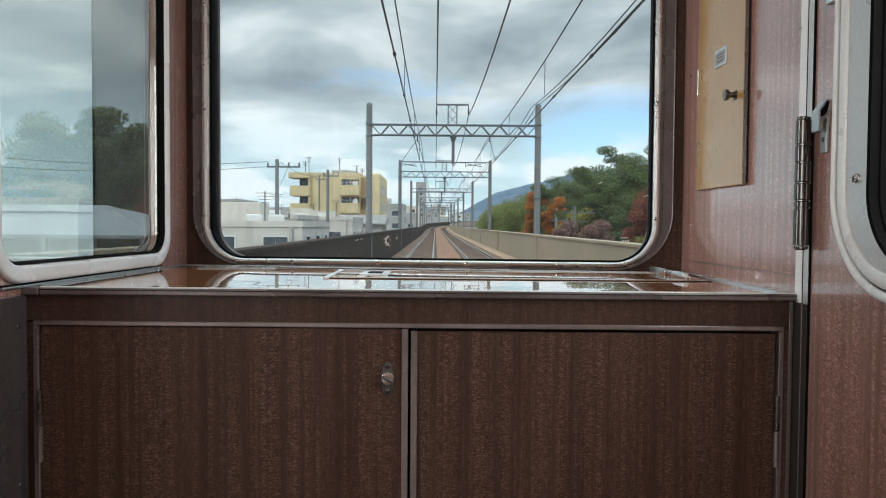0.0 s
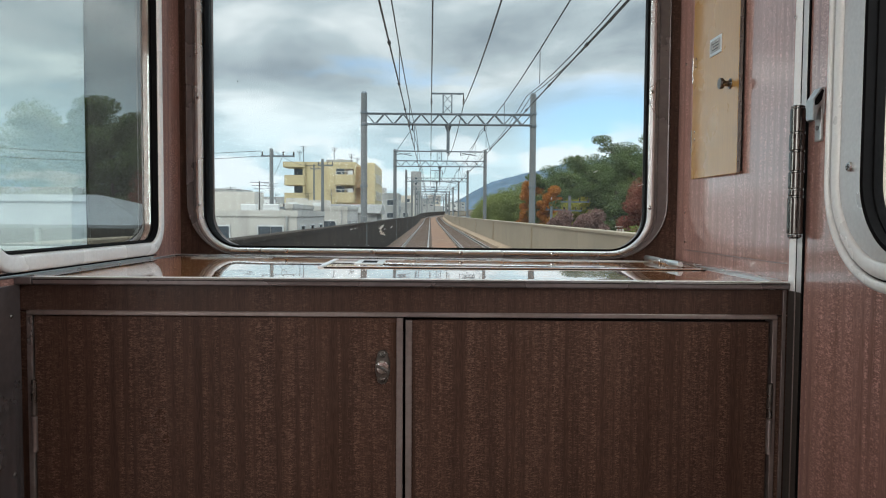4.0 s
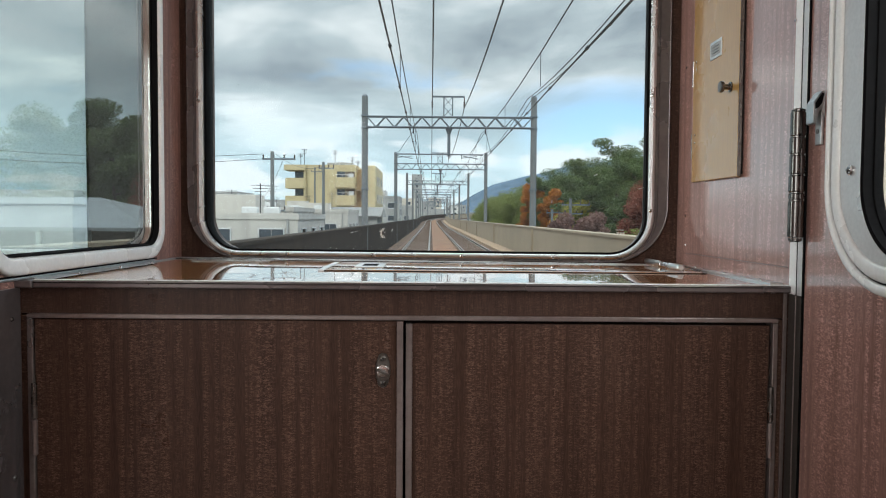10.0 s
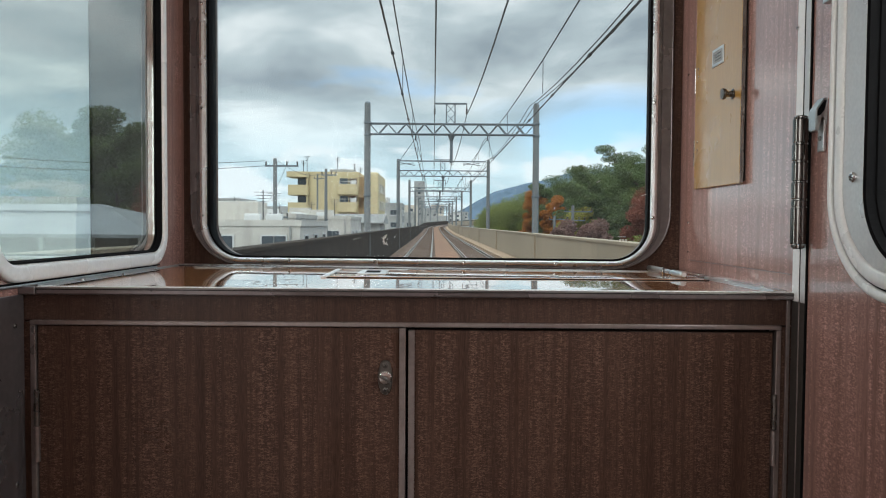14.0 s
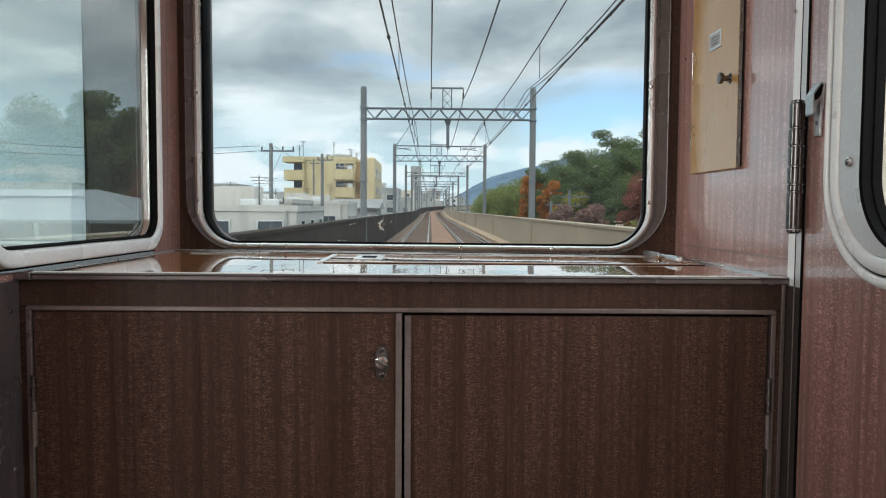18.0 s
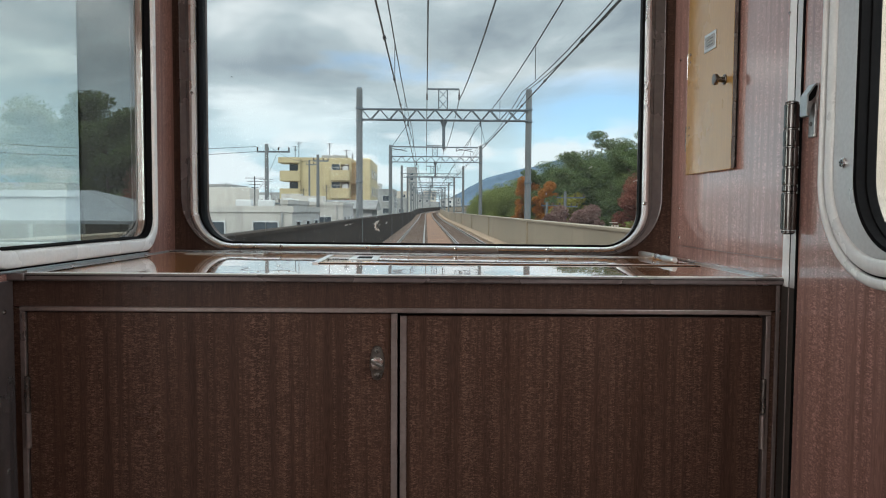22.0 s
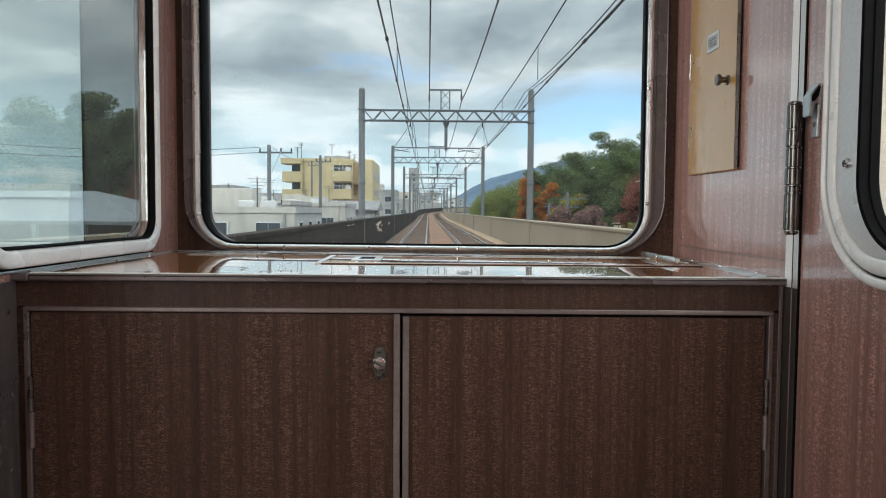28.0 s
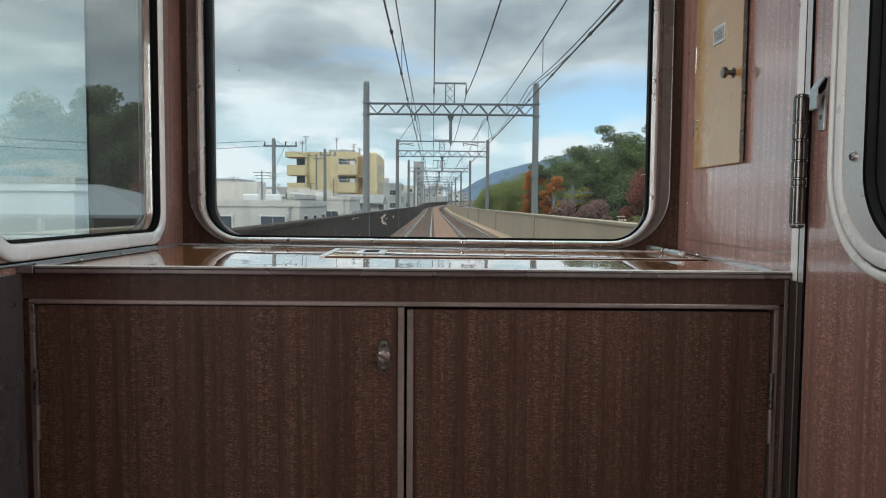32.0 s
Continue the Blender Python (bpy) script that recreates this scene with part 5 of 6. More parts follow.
def gable_house(name, label, x0, x1, y0, y1, eave, ridge, wall, roof, along="x", base=-6.0):
    h = thing(name, ((x0 + x1) / 2, (y0 + y1) / 2, base), label, "house", "houses beside the line")
    part("wall", box(x0, x1, y0, y1, base, eave), wall, h)
    bm = bmesh.new()
    o = 0.5
    if along == "x":
        a = [(x0 - o, y0 - o, eave - 0.1), (x0 - o, (y0 + y1) / 2, ridge), (x0 - o, y1 + o, eave - 0.1)]
        b = [(x1 + o, *q[1:]) for q in a]
    else:
        a = [(x0 - o, y0 - o, eave - 0.1), ((x0 + x1) / 2, y0 - o, ridge), (x1 + o, y0 - o, eave - 0.1)]
        b = [(q[0], y1 + o, q[2]) for q in a]
    lo = [bm.verts.new(q) for q in a] + [bm.verts.new(q) for q in b]
    hi = [bm.verts.new((q[0], q[1], q[2] + 0.18)) for q in a] + [bm.verts.new((q[0], q[1], q[2] + 0.18)) for q in b]
    for s in (lo, hi):
        bm.faces.new((s[0], s[1], s[4], s[3])), bm.faces.new((s[1], s[2], s[5], s[4]))
    for i, j in ((0, 1), (1, 2), (3, 4), (4, 5), (0, 3), (2, 5)):
        bm.faces.new((lo[i], lo[j], hi[j], hi[i]))
    part("roof", bm, roof, h)
    bm = bmesh.new()
    va, vb = [bm.verts.new(q) for q in a], [bm.verts.new(q) for q in b]
    bm.faces.new(va), bm.faces.new(vb)
    part("gable", bm, wall, h)
    maps = side_maps(x0, x1, y0, y1)
    for f in ("near", "right"):
        m, a0, a1 = maps[f]
        n = max(1, int((a1 - a0) / 3.5))
        for v in (base + 0.9, base + 3.5, base + 5.7):
            if v + 1.4 < eave:
                for k in range(n):
                    facade_window(h, m, a0 + (k + 0.5) * (a1 - a0) / n, v, 1.6, 1.2)
    return h


def build_cream_block():
    """The cream apartment house: open balconies at one end, deep loggias and a stair tower at the other."""
    y0 = 112.0
    b = block("apartment_house", "cream-yellow rendered apartment house with open balconies", -19.3, -11.6, y0, 128, 9.3, M_CREAM, faces=(), parapet=0.5)
    near, side = side_maps(-19.3, -11.6, y0, 128)["near"][0], side_maps(-19.3, -8.5, y0, 128)["right"][0]
    put = Matrix.Translation((0, y0, 0))
    part("roof_canopy", loft([(-22.6, -19.2, -0.9, 4.0, 0.5, 8.95), (-22.6, -19.2, -0.9, 4.0, 0.5, 9.75)], put, closed=False), M_CREAM, b)
    for s in range(5):
        v = -4.7 + 2.72 * s
        # open balconies round the far corner, with dark doors behind them
        d = part("balcony", loft([(-22.4, -19.2, -0.9, 4.0, 0.6, v), (-22.4, -19.2, -0.9, 4.0, 0.6, v + 0.18), (-22.4, -19.2, -0.9, 4.0, 0.6, v + 1.55)], put, closed=False), M_CREAM, b)
        part("balcony_post", box(-19.55, -19.25, y0 - 0.6, y0 - 0.3, v + 1.55, v + 2.72), M_CREAM, d)
        part("door_recess", box(-21.4, -19.32, y0 + 2.4, y0 + 2.6, v + 1.4, v + 2.72), M_PANE_FAR, d)
        # loggias: a rounded parapet, dark doors and a washing rail
        e = part("balcony", loft([(-14.7, -11.65, -1.3, 0.1, 0.35, v + 0.1), (-14.7, -11.65, -1.3, 0.1, 0.35, v + 1.65)], put, closed=False), M_CREAM, b)
        part("door", box(-14.5, -13.2, v + 1.2, v + 2.62, 0.004, 0.05, m=near), M_PANE_FAR, e)
        part("door", box(-13.1, -11.8, v + 1.2, v + 2.62, 0.004, 0.05, m=near), M_BARK, e)
        bm = bmesh.new()
        for k in range(4):
            rod((-14.4 + 0.85 * k, y0 - 1.15, v + 1.6), (-14.4 + 0.85 * k, y0 - 1.15, v + 2.1), 0.03, seg=5, bm=bm)
        rod((-14.5, y0 - 1.15, v + 2.1), (-11.8, y0 - 1.15, v + 2.1), 0.03, seg=5, bm=bm)
        part("washing_rail", bm, M_FRAME_FAR, e)
        part("cooling_unit", box(-12.6, -11.9, y0 - 1.15, y0 - 0.75, v + 1.65, v + 2.25, bevel=0.04), M_FRAME_FAR, e)
        for k in range(3):
            facade_window(b, side, 115 + 4.4 * k, v + 0.7, 1.6, 1.2)
    # the recess lies in shade, which is put into its darker render colour
    part("stair_recess", box(-11.6, -10.5, y0 + 1.6, 127, -6, 9.2), M_CREAM_SHADED, b, "stair recess in cream render darkened for its shade")
    for s in range(5):
        part("landing", box(-11.6, -10.5, y0 + 0.3, y0 + 1.6, -5.0 + 2.72 * s, -4.0 + 2.72 * s), M_CREAM_SHADED, b)
    part("stair_tower", box(-10.5, -8.5, y0 - 0.4, 127.5, -6, 9.75, bevel=0.25), M_CREAM, b)
    part("roof_tank", lathe([(0.9, 9.4), (0.95, 9.5), (0.95, 10.6), (0.5, 10.9)], Matrix.Translation((-15.0, 121, 0)), 16), M_GREYW, b)
    part("roof_rail", box(-16.6, -12.4, 116, 116.15, 9.8, 10.45), M_GREYW, b)
    bm = bmesh.new()
    for x, y, hh in ((-20.2, 116, 12.6), (-20.6, 115, 11.8), (-15.6, 118, 12.6), (-12.4, 114, 11.2), (-11.8, 117, 10.9)):
        rod((x, y, 9.3), (x, y, hh), 0.05, seg=5, bm=bm)
        for k in range(4):
            rod((x - 0.5 + 0.1 * k, y, hh - 0.12 - 0.2 * k), (x + 0.5 - 0.1 * k, y, hh - 0.12 - 0.2 * k), 0.025, seg=4, bm=bm)
    part("aerial", bm, M_WIRE, b)


build_cream_block()
b = block("house", "bright white rendered house close beside the viaduct", -22, -7.95, 16.2, 22.0, 2.1, M_BRIGHT, faces=(), parapet=0.3, category="house", group="houses beside the line")
for k in range(3):
    for x in (-19.5, -15.5, -11.5):
        facade_window(b, Matrix(((1, 0, 0, 0), (0, 0, -1, 16.2), (0, 1, 0, 0), (0, 0, 0, 1))), x, -4.6 + 2.6 * k, 1.0, 1.3)

# low houses along the line, on the left
M_ROOF_PALE = surface("weathered_pale_roof", (0.135, 0.13, 0.12), rough=0.7, vary=0.25, scale=1.2, fine=9, bump=0.3)
M_ROOF_RUST = surface("faded_red_roof", (0.36, 0.17, 0.12), rough=0.7, vary=0.25, scale=1.2, fine=9, bump=0.3)
M_IVORY = concrete("ivory_render", (0.46, 0.43, 0.385), (0.29, 0.27, 0.24), 0.5)
lots = random.Random(5)
for y0, x0, x1, eave in ((36, -14.5, -6.6, 1.2), (38, -26, -18, 1.5), (50, -16.5, -9.5, 1.7), (52, -30, -20, 1.8), (63, -13.6, -7.2, 1.7), (64, -24, -15.5, 1.9), (66, -38, -28, 2.2), (78, -18.5, -11.5, 1.8), (79, -30, -21, 2.0), (80, -45, -34, 2.4), (92, -13.2, -6.8, 1.9), (94, -27, -17, 2.1)):
    wall, nm = lots.choice(((M_WHITE, "white"), (M_IVORY, "ivory"), (M_GREYW, "grey"), (M_WHITE, "white")))
    roof, rn = lots.choice(((M_ROOF_PALE, "weathered pale"), (M_ROOF_LIGHT, "pale metal"), (M_ROOF_PALE, "weathered pale"), (M_ROOF_RUST, "faded red")))
    flat = lots.random() < 0.4
    if y0 in (36, 50, 63, 64, 78):
        flat, wall, nm = True, M_IVORY, "ivory"
    if flat:
        hs = block("house", nm + " rendered flat-roofed house with small windows", x0, x1, y0, y0 + 9, eave + 0.5, wall, floor_h=2.5, faces=("near", "right"), bay=2.6, win=(1.2, 1.1), parapet=0.3, lift=1.1, skip=1, category="house", group="houses beside the line")
        zt, xm = eave + 0.5, (x0 + x1) / 2
        for k in range(2):
            xa = x0 + 0.8 + (x1 - x0 - 2.4) * lots.random()
            part("cooling_unit", box(xa, xa + 0.8, y0 + 0.9, y0 + 1.3, zt, zt + 0.62, bevel=0.04), M_FRAME_FAR, hs)
        part("drainpipe", rod((x1 - 0.5, y0 - 0.07, -6.0), (x1 - 0.5, y0 - 0.07, zt), 0.06, seg=6), M_GREYW, hs)
        part("wall_pipe", rod((xm, y0 - 0.06, -6.0), (xm, y0 - 0.06, zt - 0.4), 0.045, seg=6), M_GREYW, hs)
        part("roof_hut", box(xm - 1.3, xm + 0.9, y0 + 4.0, y0 + 6.2, zt, zt + 0.5 + 0.9 * lots.random(), bevel=0.03), wall, hs)
        bm = rod((xm + 1.4, y0 + 3, zt), (xm + 1.4, y0 + 3, zt + 1.9), 0.03, seg=5)
        for k in range(4):
            rod((xm + 0.9 + 0.1 * k, y0 + 3, zt + 1.8 - 0.17 * k), (xm + 1.9 - 0.1 * k, y0 + 3, zt + 1.8 - 0.17 * k), 0.014, seg=4, bm=bm)
        part("aerial", bm, M_WIRE, hs)
    else:
        gable_house("house", nm + " rendered house with a " + rn + " roof", x0, x1, y0, y0 + 9, eave, eave + 0.9 + 0.5 * lots.random(), wall, roof, "x" if lots.random() < 0.7 else "y")
block("shop", "low white shop with a red roof band beside the line", -11.4, -8.3, 100, 108, 2.5, M_WHITE, faces=("near", "right"), bay=2.4, parapet=0.7, roof=M_RED, skip=1, category="shop")
block("apartment_house", "distant grey apartment slab with balconies", -58, -40, 150, 164, 6.3, M_GREYW, faces=("near",), balcony=("near",))
block("apartment_house", "low grey apartment slab far to one side", -47, -30, 118, 128, 3.6, M_GREYW, faces=("near",))
# the white building with red roof edge and funnel
r = block("hotel", "white four-storey building with a red roof band and funnel", -43, -26, 258, 276, 11.5, M_WHITE, faces=("near",), bay=3.2, parapet=1.2, roof=M_RED)
part("funnel", lathe([(3.6, 12.4), (3.2, 18.5), (3.0, 18.8)], Matrix.Translation((-29.5, 266, 0)), 24), M_RED, r, "red ship-like funnel")
# middle distance
for x0, x1, y0, y1, top, mat, lab in (
        (-15.5, -7.5, 172, 186, 6.2, M_GREYW, "grey apartment slab beside the line"), (-24, -14, 205, 220, 8.5, M_BEIGE, "beige apartment block in the middle distance"),
        (-13.5, -6.0, 232, 250, 5.0, M_GREYW, "grey flat-roofed block in the middle distance"), (-16, -7, 300, 318, 9.0, M_BEIGE, "beige apartment block far along the line"),
        (-11.2, -5.4, 420, 436, 26.0, M_GREYW, "tall grey apartment tower far along the line"), (-6, 3, 470, 486, 11.5, M_GREYW, "grey apartment block at the line's end"),
        (-34, -22, 350, 366, 14, M_WHITE, "white apartment block far off"), (-2, 8, 560, 576, 16, M_BEIGE, "beige block far off"), (10, 19, 500, 516, 9.0, M_WHITE, "white block far off"),
        (46, 60, 420, 440, 8.0, M_WHITE, "white low block far off"), (17, 30, 620, 640, 12, M_GREYW, "grey block far off")):
    block("apartment_house", lab, x0, x1, y0, y1, top, mat, faces=("near", "right") if y0 < 260 else ("near",), bay=3.6, group="apartment houses along the line", skip=2)


# the part of the town that the train has passed
M_BRICK = concrete("red_brown_tile", (0.20, 0.10, 0.085), (0.11, 0.06, 0.05), 0.3)
M_DARKGREY = concrete("dark_grey_tile", (0.13, 0.13, 0.135), (0.07, 0.07, 0.075), 0.3)
for x0, x1, y0, y1, top, mat, bal, lab in (
        (18.5, 34, -330, -314, 20.5, M_BEIGE, ("near",), "beige six-storey apartment block with open balconies"),
        (14, 25, -300, -286, 10, M_IVORY, (), "ivory rendered house block beside the viaduct"),
        (22, 42, -78, -60, 44, M_BEIGE, ("near",), "tall beige apartment tower with rows of balconies"),
        (13.5, 20, -71, -56, 27, M_BRICK, (), "slim red-brown tiled apartment tower"),
        (18, 30, -106, -96, 5.2, M_WHITE, (), "low white building with a red roof band"),
        (14, 21.5, -50, -38, 9, M_BRIGHT, (), "white office block with strip windows"),
        (-17.5, -8.4, -235, -221, 8.5, M_WHITE, (), "white three-storey house block with a roof water tank"),
        (-16, -8.6, -205, -192, 5.5, M_WHITE, (), "low white house block beside the parapet"),
        (-11.5, -6.3, -96, -82, 10, M_DARKGREY, ("right",), "grey tiled block with pale green balconies"),
        (-17, -6.8, -44, -30, 8.6, M_GREYW, ("right",), "grey stepped apartment block with deep balconies"),
        (-15, -7.6, -14, -2, 10.2, M_DARKGREY, (), "dark grey apartment block close to the line"),
        (-21, -10, -285, -268, 12, M_BRICK, ("near",), "red-brown and white apartment block with balconies"),
        (-22, -11.5, -322, -308, 11, M_WHITE, (), "white rounded apartment block"),
        (-24, -9.5, -150, -136, 7.5, M_BEIGE, (), "beige low apartment block behind a garden wall")):
    hb = block("apartment_house", lab, x0, x1, y0, y1, top, mat, faces=("near", "right") if x0 < 0 else ("near", "left"), bay=3.6, balcony=bal, group="apartment houses along the line", roof=M_RED if "red roof" in lab else None)
    if "water tank" in lab:
        part("water_tank", lathe([(1.3, top + 4.2), (1.4, top + 4.4), (1.4, top + 6.2), (0.9, top + 6.7)], Matrix.Translation((-12.5, y0 + 5, 0)), 16), M_BEIGE, hb, "beige roof water tank on a steel frame")
        for dx in (-1, 1):
            for dy in (-1, 1):
                part("tank_leg", rod((-12.5 + dx, y0 + 5 + dy, top), (-12.5 + dx, y0 + 5 + dy, top + 4.25), 0.09, seg=6), M_STEEL, hb)


def utility_pole(x, y, top, arms, label="grey concrete utility pole with crossarms"):
    p = thing("utility_pole", (x, y, -6.0), label, "pole", "utility poles beside the line")
    part("pole", rod((x, y, -6.0), (x, y, top), 0.17, 0.11, seg=12), M_POLE, p)
    for z, w in arms:
        a = part("crossarm", box(x - w * 0.3, x + w * 0.7, y - 0.06, y + 0.06, z - 0.05, z + 0.05), M_STEEL, p)
        bm = bmesh.new()
        for k in range(4):
            q = x - w * 0.27 + w * 0.94 * k / 3
            lathe([(0.03, z + 0.05), (0.06, z + 0.12), (0.035, z + 0.16), (0.055, z + 0.22), (0.02, z + 0.28)], Matrix.Translation((q, y, 0)), 8, bm=bm)
        part("insulators", bm, M_INSUL, a)
    return p


utility_pole(-9.6, 44, 5.75, ((5.3, 2.0), (2.2, 1.1)))
utility_pole(-8.6, 58, 6.2, ((5.7, 1.2),))
utility_pole(-14.2, 58, 2.6, ((2.3, 1.0),), "slim grey utility pole between the houses")
utility_pole(-16.5, 68, 3.2, ((2.8, 1.6), (2.0, 1.2)))
utility_pole(-16.0, 100, 8.6, ((8.0, 1.6),))
utility_pole(11.0, 57, 3.4, ((2.9, 2.2), (2.2, 1.4)), "grey utility pole with crossarms beside the trees")
utility_pole(10.4, 62, 2.6, ((2.3, 1.6),), "grey utility pole with a short crossarm")
w = thing("service_wire", (-9.6, 44, 5.5), "thin dark service wires between the utility poles", "wire", "wires over the line")
bm = bmesh.new()
for a, b in (((-9.4, 44, 5.6), (-8.6, 58, 5.9)), ((-10.2, 44, 5.6), (-30, 41, 6.0)), ((-10.2, 44, 5.3), (-30, 41, 5.4)), ((-8.8, 44, 5.6), (-16.2, 68, 3.1)), ((-8.6, 58, 5.9), (-16.0, 100, 8.2))):
    for k in range(8):
        q = [Vector(a).lerp(Vector(b), t) - Vector((0, 0, 2.0 * t * (1 - t))) for t in (k / 8, (k + 1) / 8)]
        rod(q[0], q[1], 0.014, seg=4, bm=bm, caps=False)
part("cable", bm, M_WIRE, w)
# low buildings between the trees on the other side
gable_house("house", "low white pavilion with a grey roof among trees", 23, 33, 50, 60, -0.6, 1.2, M_WHITE, M_ROOF)
gable_house("house", "white house with a pale roof among trees", 15.5, 19.5, 70, 78, -0.4, 1.3, M_WHITE, M_ROOF_LIGHT, "y")


def build_pavilion(x0, x1, y0, y1, eave, ridge):
    """A low hall with a hipped metal roof on posts."""
    h = thing("pavilion", ((x0 + x1) / 2, (y0 + y1) / 2, -6.0), "low pavilion with a grey hipped roof on white posts", "pavilion")
    part("wall", box(x0 + 2, x1 - 2, y0 + 2.2, y1 - 1, -6.0, eave - 0.2), M_BARK, h, "dark timber wall")
    part("platform", box(x0, x1, y0, y1, -6.0, eave - 2.6), M_GREYW, h)
    bm = bmesh.new()
    k, ym = 5.0, (y0 + y1) / 2
    q = [(x0 - 0.8, y0 - 0.8, eave), (x1 + 0.8, y0 - 0.8, eave), (x1 + 0.8, y1 + 0.8, eave), (x0 - 0.8, y1 + 0.8, eave), (x0 + k, ym, ridge), (x1 - k, ym, ridge)]
    lo = [bm.verts.new((x, y, z - 0.18)) for x, y, z in q[:4]]
    hi = [bm.verts.new(v) for v in q]
    bm.faces.new((hi[0], hi[1], hi[5], hi[4])), bm.faces.new((hi[2], hi[3], hi[4], hi[5])), bm.faces.new((hi[1], hi[2], hi[5])), bm.faces.new((hi[3], hi[0], hi[4]))
    bm.faces.new(lo)
    for a in range(4):
        bm.faces.new((lo[a], lo[(a + 1) % 4], hi[(a + 1) % 4], hi[a]))
    part("roof", bm, M_ROOF_SHEET, h)
    n = int((x1 - x0) / 2.6)
    for a in range(n + 1):
        x = x0 + 0.3 + (x1 - x0 - 0.6) * a / n
        part("post", box(x - 0.12, x + 0.12, y0 + 0.1, y0 + 0.34, eave - 2.6, eave - 0.18), M_WHITE, h)


build_pavilion(17.0, 34.0, 37.0, 47.0, 1.2, 2.9)


# ---- outside: trees and hills ----
LEAF = {"pine": foliage("pine_needles", (0.044, 0.070, 0.022), (0.105, 0.138, 0.040)), "green": foliage("broad_leaves", (0.080, 0.104, 0.022), (0.185, 0.205, 0.046)),
        "orange": foliage("orange_autumn_leaves", (0.30, 0.085, 0.014), (0.42, 0.17, 0.022)), "red": foliage("red_autumn_leaves", (0.165, 0.048, 0.030), (0.24, 0.080, 0.048)), "brown": foliage("dull_brown_leaves", (0.150, 0.078, 0.062), (0.230, 0.130, 0.105)),
        "yellow": foliage("yellow_green_leaves", (0.12, 0.13, 0.02), (0.28, 0.24, 0.04))}
rng = np.random.default_rng(7)


def leaf_cloud(centres, radii, count, size, flat=1.0):
    """Many small folded leaves gathered round the ends of limbs."""
    pick = rng.integers(0, len(centres), count)
    v = rng.normal(size=(count, 3))
    v /= np.linalg.norm(v, axis=1)[:, None]
    d = v * (rng.random(count) ** 0.45)[:, None] * np.asarray(radii)[pick][:, None]
    d[:, 2] *= flat
    c = np.asarray(centres)[pick] + d
    a = rng.normal(size=(count, 3)); a /= np.linalg.norm(a, axis=1)[:, None]
    b = np.cross(a, rng.normal(size=(count, 3))); b /= np.linalg.norm(b, axis=1)[:, None]
    s = size * (0.6 + 0.8 * rng.random(count))[:, None]
    verts = np.stack([c - a * s, c + b * s * 0.55, c + a * s, c - b * s * 0.55 + np.cross(a, b) * s * 0.3], 1).reshape(-1, 3)
    idx = np.arange(count * 4).reshape(-1, 4)
    return verts, idx


def tree(kind, x, y, top, spread, label, base=-6.0, count=30000, size=0.085, low=0.25):
    t = thing("pine_tree" if kind == "pine" else "tree", (x, y, base), label, "tree", "trees beside the line")
    h = top - base
    bm = bmesh.new()
    lean = rng.normal(0, 0.03, 2) * h
    pts = [Vector((x + lean[0] * k / 5, y + lean[1] * k / 5, base + h * 0.88 * k / 5)) for k in range(6)]
    for k in range(5):
        rod(pts[k], pts[k + 1], 0.035 * h * (1 - k / 5.6) * 0.55, 0.035 * h * (1 - (k + 1) / 5.6) * 0.55, seg=8, bm=bm, caps=False)
    centres, radii = [], []
    limbs = 18 if kind == "pine" else 22
    for k in range(limbs):
        f = low + (0.98 - low) * (k + 0.5) / limbs
        a = k * 2.4 + rng.random()
        if kind == "pine":
            reach = spread * (0.45 + 0.55 * math.sin(math.pi * min(1, (1.05 - f) * 1.3))) * (0.7 + 0.5 * rng.random())
        else:
            reach = spread * math.sqrt(max(0.08, 1 - ((f - 0.55) / 0.5) ** 2)) * (0.75 + 0.4 * rng.random())
        p0 = Vector((x + lean[0] * f, y + lean[1] * f, base + h * min(0.86, f * 0.9)))
        p1 = Vector((x + math.cos(a) * reach * 0.8, y + math.sin(a) * reach * 0.8, base + h * min(0.97, f)))
        rod(p0, p1, 0.006 * h, 0.002 * h, seg=5, bm=bm, caps=False)
        centres.append(p1)
        radii.append(spread * (0.42 if kind == "pine" else 0.40) * (0.7 + 0.5 * rng.random()))
        centres.append(p0.lerp(p1, 0.5))
        radii.append(spread * 0.34)
    part("trunk", bm, M_BARK, t)
    verts, idx = leaf_cloud([tuple(c) for c in centres], radii, count, size, 0.45 if kind == "pine" else 0.85)
    me = bpy.data.meshes.new("crown")
    me.from_pydata(verts.tolist(), [], idx.tolist())
    me.materials.append(LEAF[kind])
    cr = new("crown", me)
    PLACED[cr] = Matrix.Identity(4)
    cr.parent, cr.matrix_parent_inverse = t, PLACED[t].inverted()
    return t


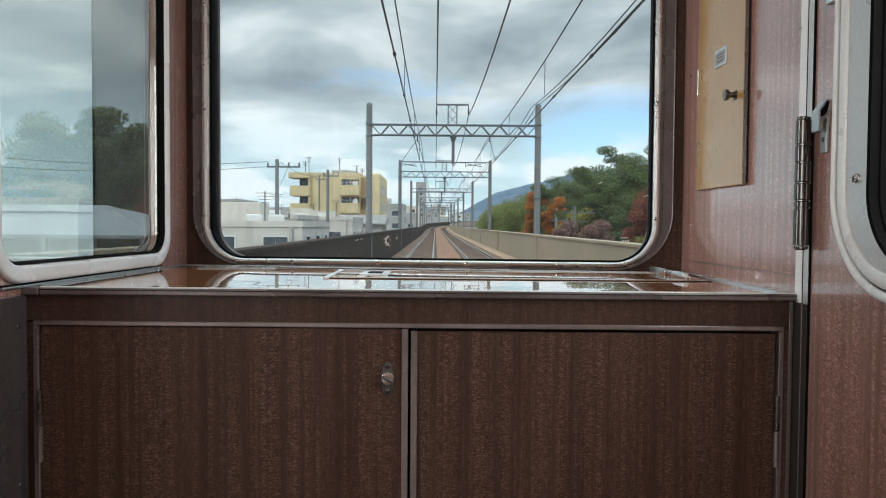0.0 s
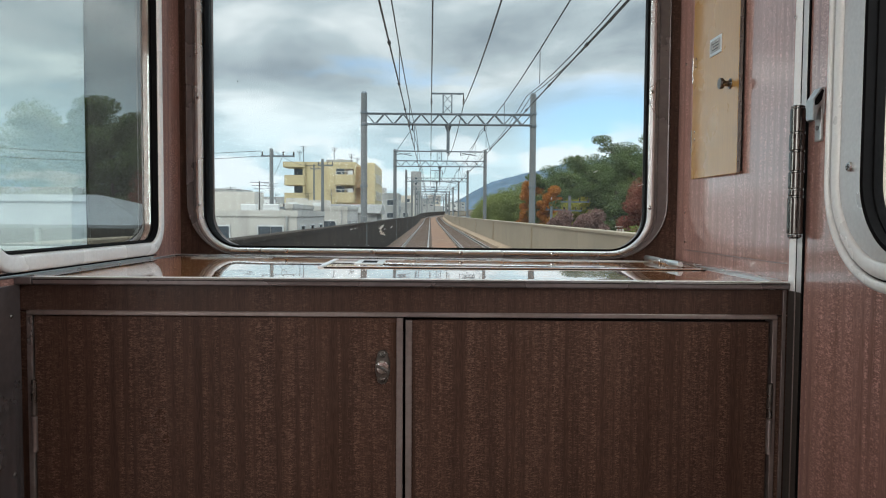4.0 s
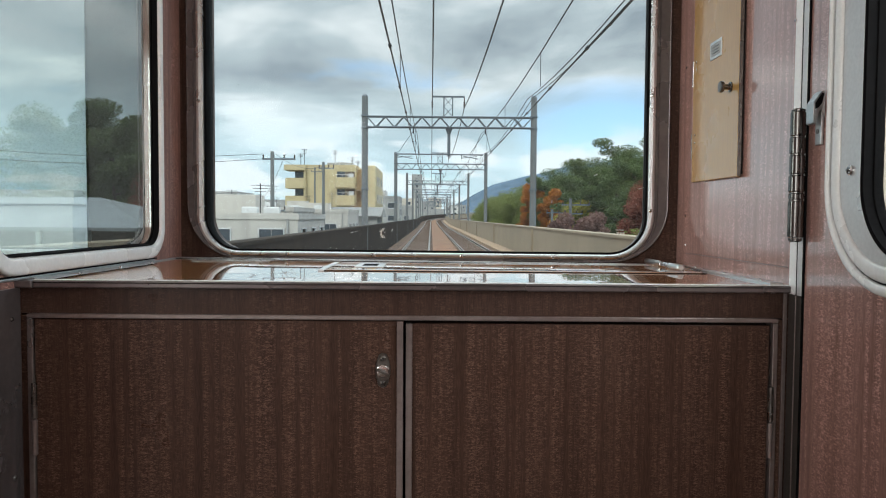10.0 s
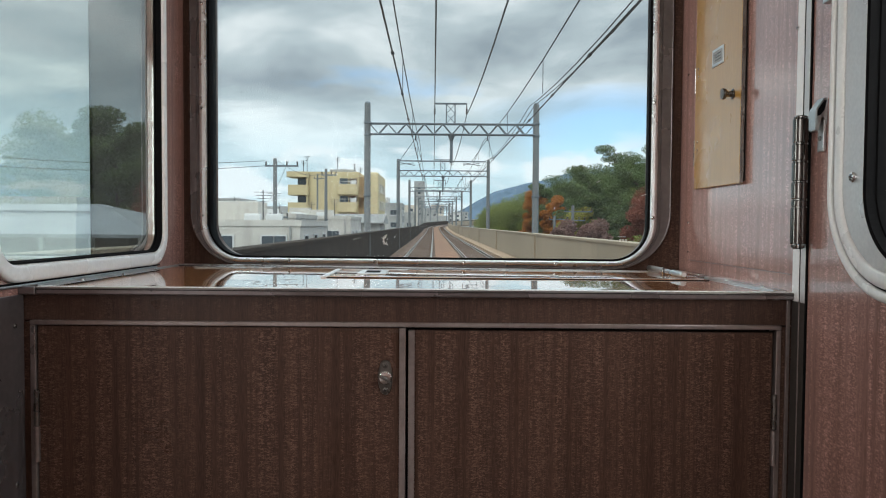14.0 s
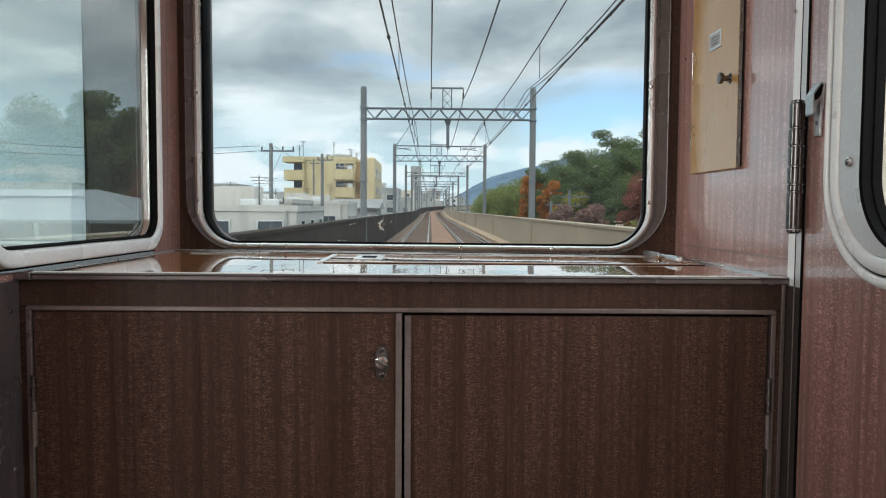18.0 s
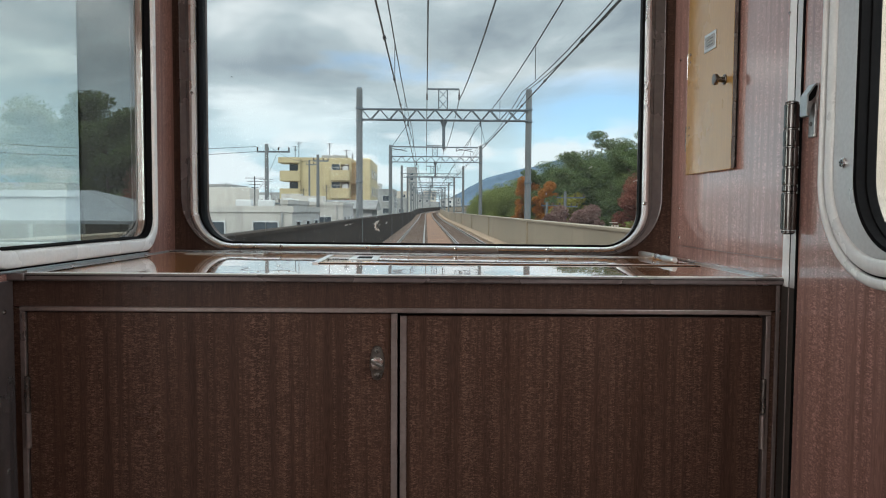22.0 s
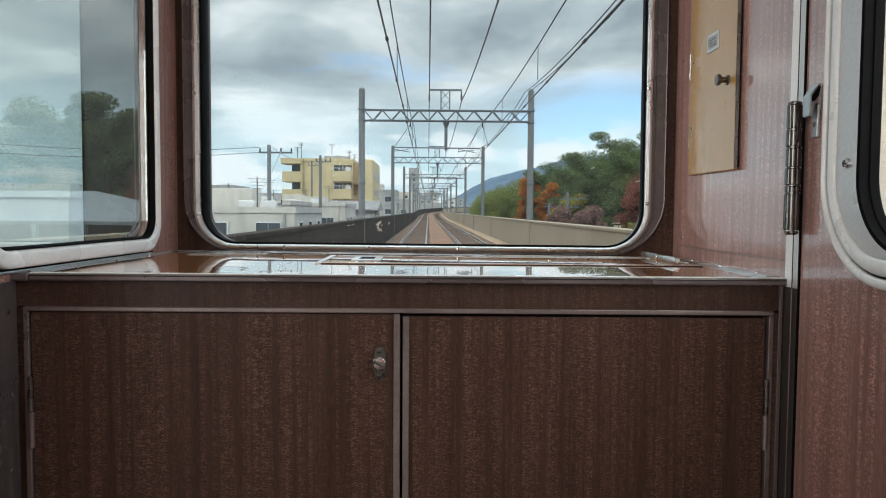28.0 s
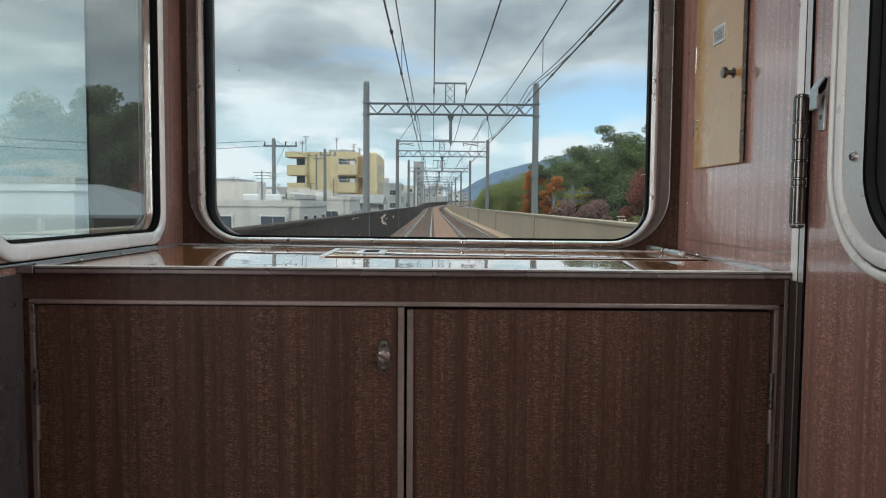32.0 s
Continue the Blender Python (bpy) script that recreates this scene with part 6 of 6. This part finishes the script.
PINE, OAK = "tall dark green pine with layered branches", "broad green tree with a rounded crown"
for kind, x, y, top, spread, lab in (
        ("pine", 14.5, 66, 7.3, 3.4, PINE), ("pine", 18.3, 72, 9.9, 3.6, PINE), ("pine", 12.2, 74, 6.2, 2.8, PINE), ("pine", 22, 66, 9.4, 3.6, PINE), ("pine", 16.6, 58, 6.8, 3.0, PINE),
        ("pine", 24.5, 76, 10.4, 4.0, PINE), ("pine", 29, 62, 9.4, 4.0, PINE), ("pine", 33, 70, 10.6, 4.2, PINE),
        ("orange", 10.4, 74, 5.6, 1.5, "narrow tree with orange autumn leaves"), ("orange", 11.6, 70, 4.6, 1.4, "small tree with orange autumn leaves"), ("yellow", 12.8, 64, 3.3, 2.0, "yellow-green tree turning in autumn"),
        ("red", 15.6, 52, 4.6, 2.2, "maple with red-brown autumn leaves"), ("red", 18.6, 50, 4.9, 2.6, "maple with red-brown autumn leaves"), ("brown", 12.0, 56, 1.6, 1.9, "low dull brown autumn shrub"), ("red", 21, 48, 4.2, 2.6, "maple with red-brown autumn leaves"), ("brown", 8.7, 50, 2.0, 1.5, "low dull brown autumn shrub"), ("brown", 10.3, 48, 2.1, 1.6, "low dull brown autumn shrub"),
        ("green", 9.9, 88, 4.2, 2.6, OAK), ("green", 10.8, 98, 5.4, 3.2, OAK), ("green", 9.6, 108, 4.6, 3.0, OAK), ("green", 10.6, 122, 5.2, 3.4, OAK), ("green", 11.4, 138, 5.2, 3.6, OAK), ("green", 12.5, 158, 5.4, 4.0, OAK),
        ("green", 13.6, 46, 0.9, 2.2, "low clipped green tree behind the parapet"), ("yellow", 12.2, 40, 0.6, 1.8, "low yellow-green shrub behind the parapet"),
        ("green", 15.4, 112, 7.6, 4.0, OAK), ("green", 17.5, 94, 7.4, 4.0, OAK), ("pine", 21, 100, 9.6, 4.2, PINE), ("pine", 15.6, 86, 7.6, 3.6, PINE), ("pine", 19.6, 82, 7.2, 3.8, PINE), ("green", 22.5, 84, 6.8, 4.0, OAK),
        ("pine", 24, 54, 7.6, 3.6, PINE), ("pine", 28.0, 55, 9.6, 4.2, PINE), ("pine", 32.0, 57, 11.2, 4.4, PINE), ("green", 36, 60, 10.6, 4.6, OAK)):
    dense = x > 23 and 53 < y < 61
    tree(kind, x, y, top, spread, lab, low=0.12 if dense or kind in ("green", "yellow", "red", "brown") else 0.3, count=45000 if dense else 38000, size=0.12 if dense else 0.074)


def build_hills():
    """A wooded ridge far behind the town."""
    # the blue haze of distance is mixed into the woods' base colour
    M_HILL = surface("hazy_wooded_hill", (0.085, 0.118, 0.155), rough=1.0, vary=0.25, scale=0.006, fine=0.04, bump=0.0, spec=0.0)
    ridge_x = (-2600, -900, -300, 0, 118, 307, 470, 663, 1050, 1600, 3400)
    ridge_z = (20, 14, 12, 22, 66, 172, 205, 258, 305, 330, 250)
    for nm, y0, low, seed, lab in (("hill_far", 3000, 1.0, 3.0, "wooded hills on the horizon with blue haze in their colour"), ("hill_near", 2200, 0.42, 9.0, "wooded lower slope behind the town")):
        nx, ny = 150, 12
        rows, faces = [], []
        for j in range(ny):
            for i in range(nx):
                x = -2600 + 6000 * i / (nx - 1)
                y = y0 + 70 * j
                hh = low * float(np.interp(x, ridge_x, ridge_z)) * math.sin(math.pi * 0.5 * min(1, j / 7))
                hh += (14 * noise.noise((x * 0.004, y * 0.004, seed)) + 6 * noise.noise((x * 0.02, y * 0.02, seed))) * min(1, j / 3)
                rows.append((x, y, -6.0 + max(-2, hh)))
        for j in range(ny - 1):
            for i in range(nx - 1):
                o = j * nx + i
                faces.append((o, o + 1, o + nx + 1, o + nx))
        me = bpy.data.meshes.new(nm)
        me.from_pydata(rows, [], faces)
        me.materials.append(M_HILL)
        for poly in me.polygons:
            poly.use_smooth = True
        tagged(new(nm, me), lab, "hill", kind="structure")


build_hills()
# far town: roofs and blocks nobody could count
rows, faces = [], []
for k in range(900):
    y = 330 + 2200 * rng.random() ** 1.5
    x = (rng.random() - 0.5) * y * 1.3
    if abs(x - bend(min(y, 460))) < 14 and y < 480:
        continue
    w, d, hh = 5 + 9 * rng.random(), 8, 4 + 9 * rng.random() ** 3 + (10 if rng.random() < 0.05 else 0)
    o = len(rows)
    for z in (-6.0, -6.0 + hh):
        rows += [(x - w, y, z), (x + w, y, z), (x + w, y + d, z), (x - w, y + d, z)]
    faces += [(o + 4, o + 5, o + 6, o + 7)] + [(o + i, o + (i + 1) % 4, o + 4 + (i + 1) % 4, o + 4 + i) for i in range(4)]
me = bpy.data.meshes.new("far_town")
me.from_pydata(rows, [], faces)
me.materials.append(M_GREYW)
tagged(new("far_town", me), "pale crowded roofs and blocks of the distant town", "town", kind="stuff")
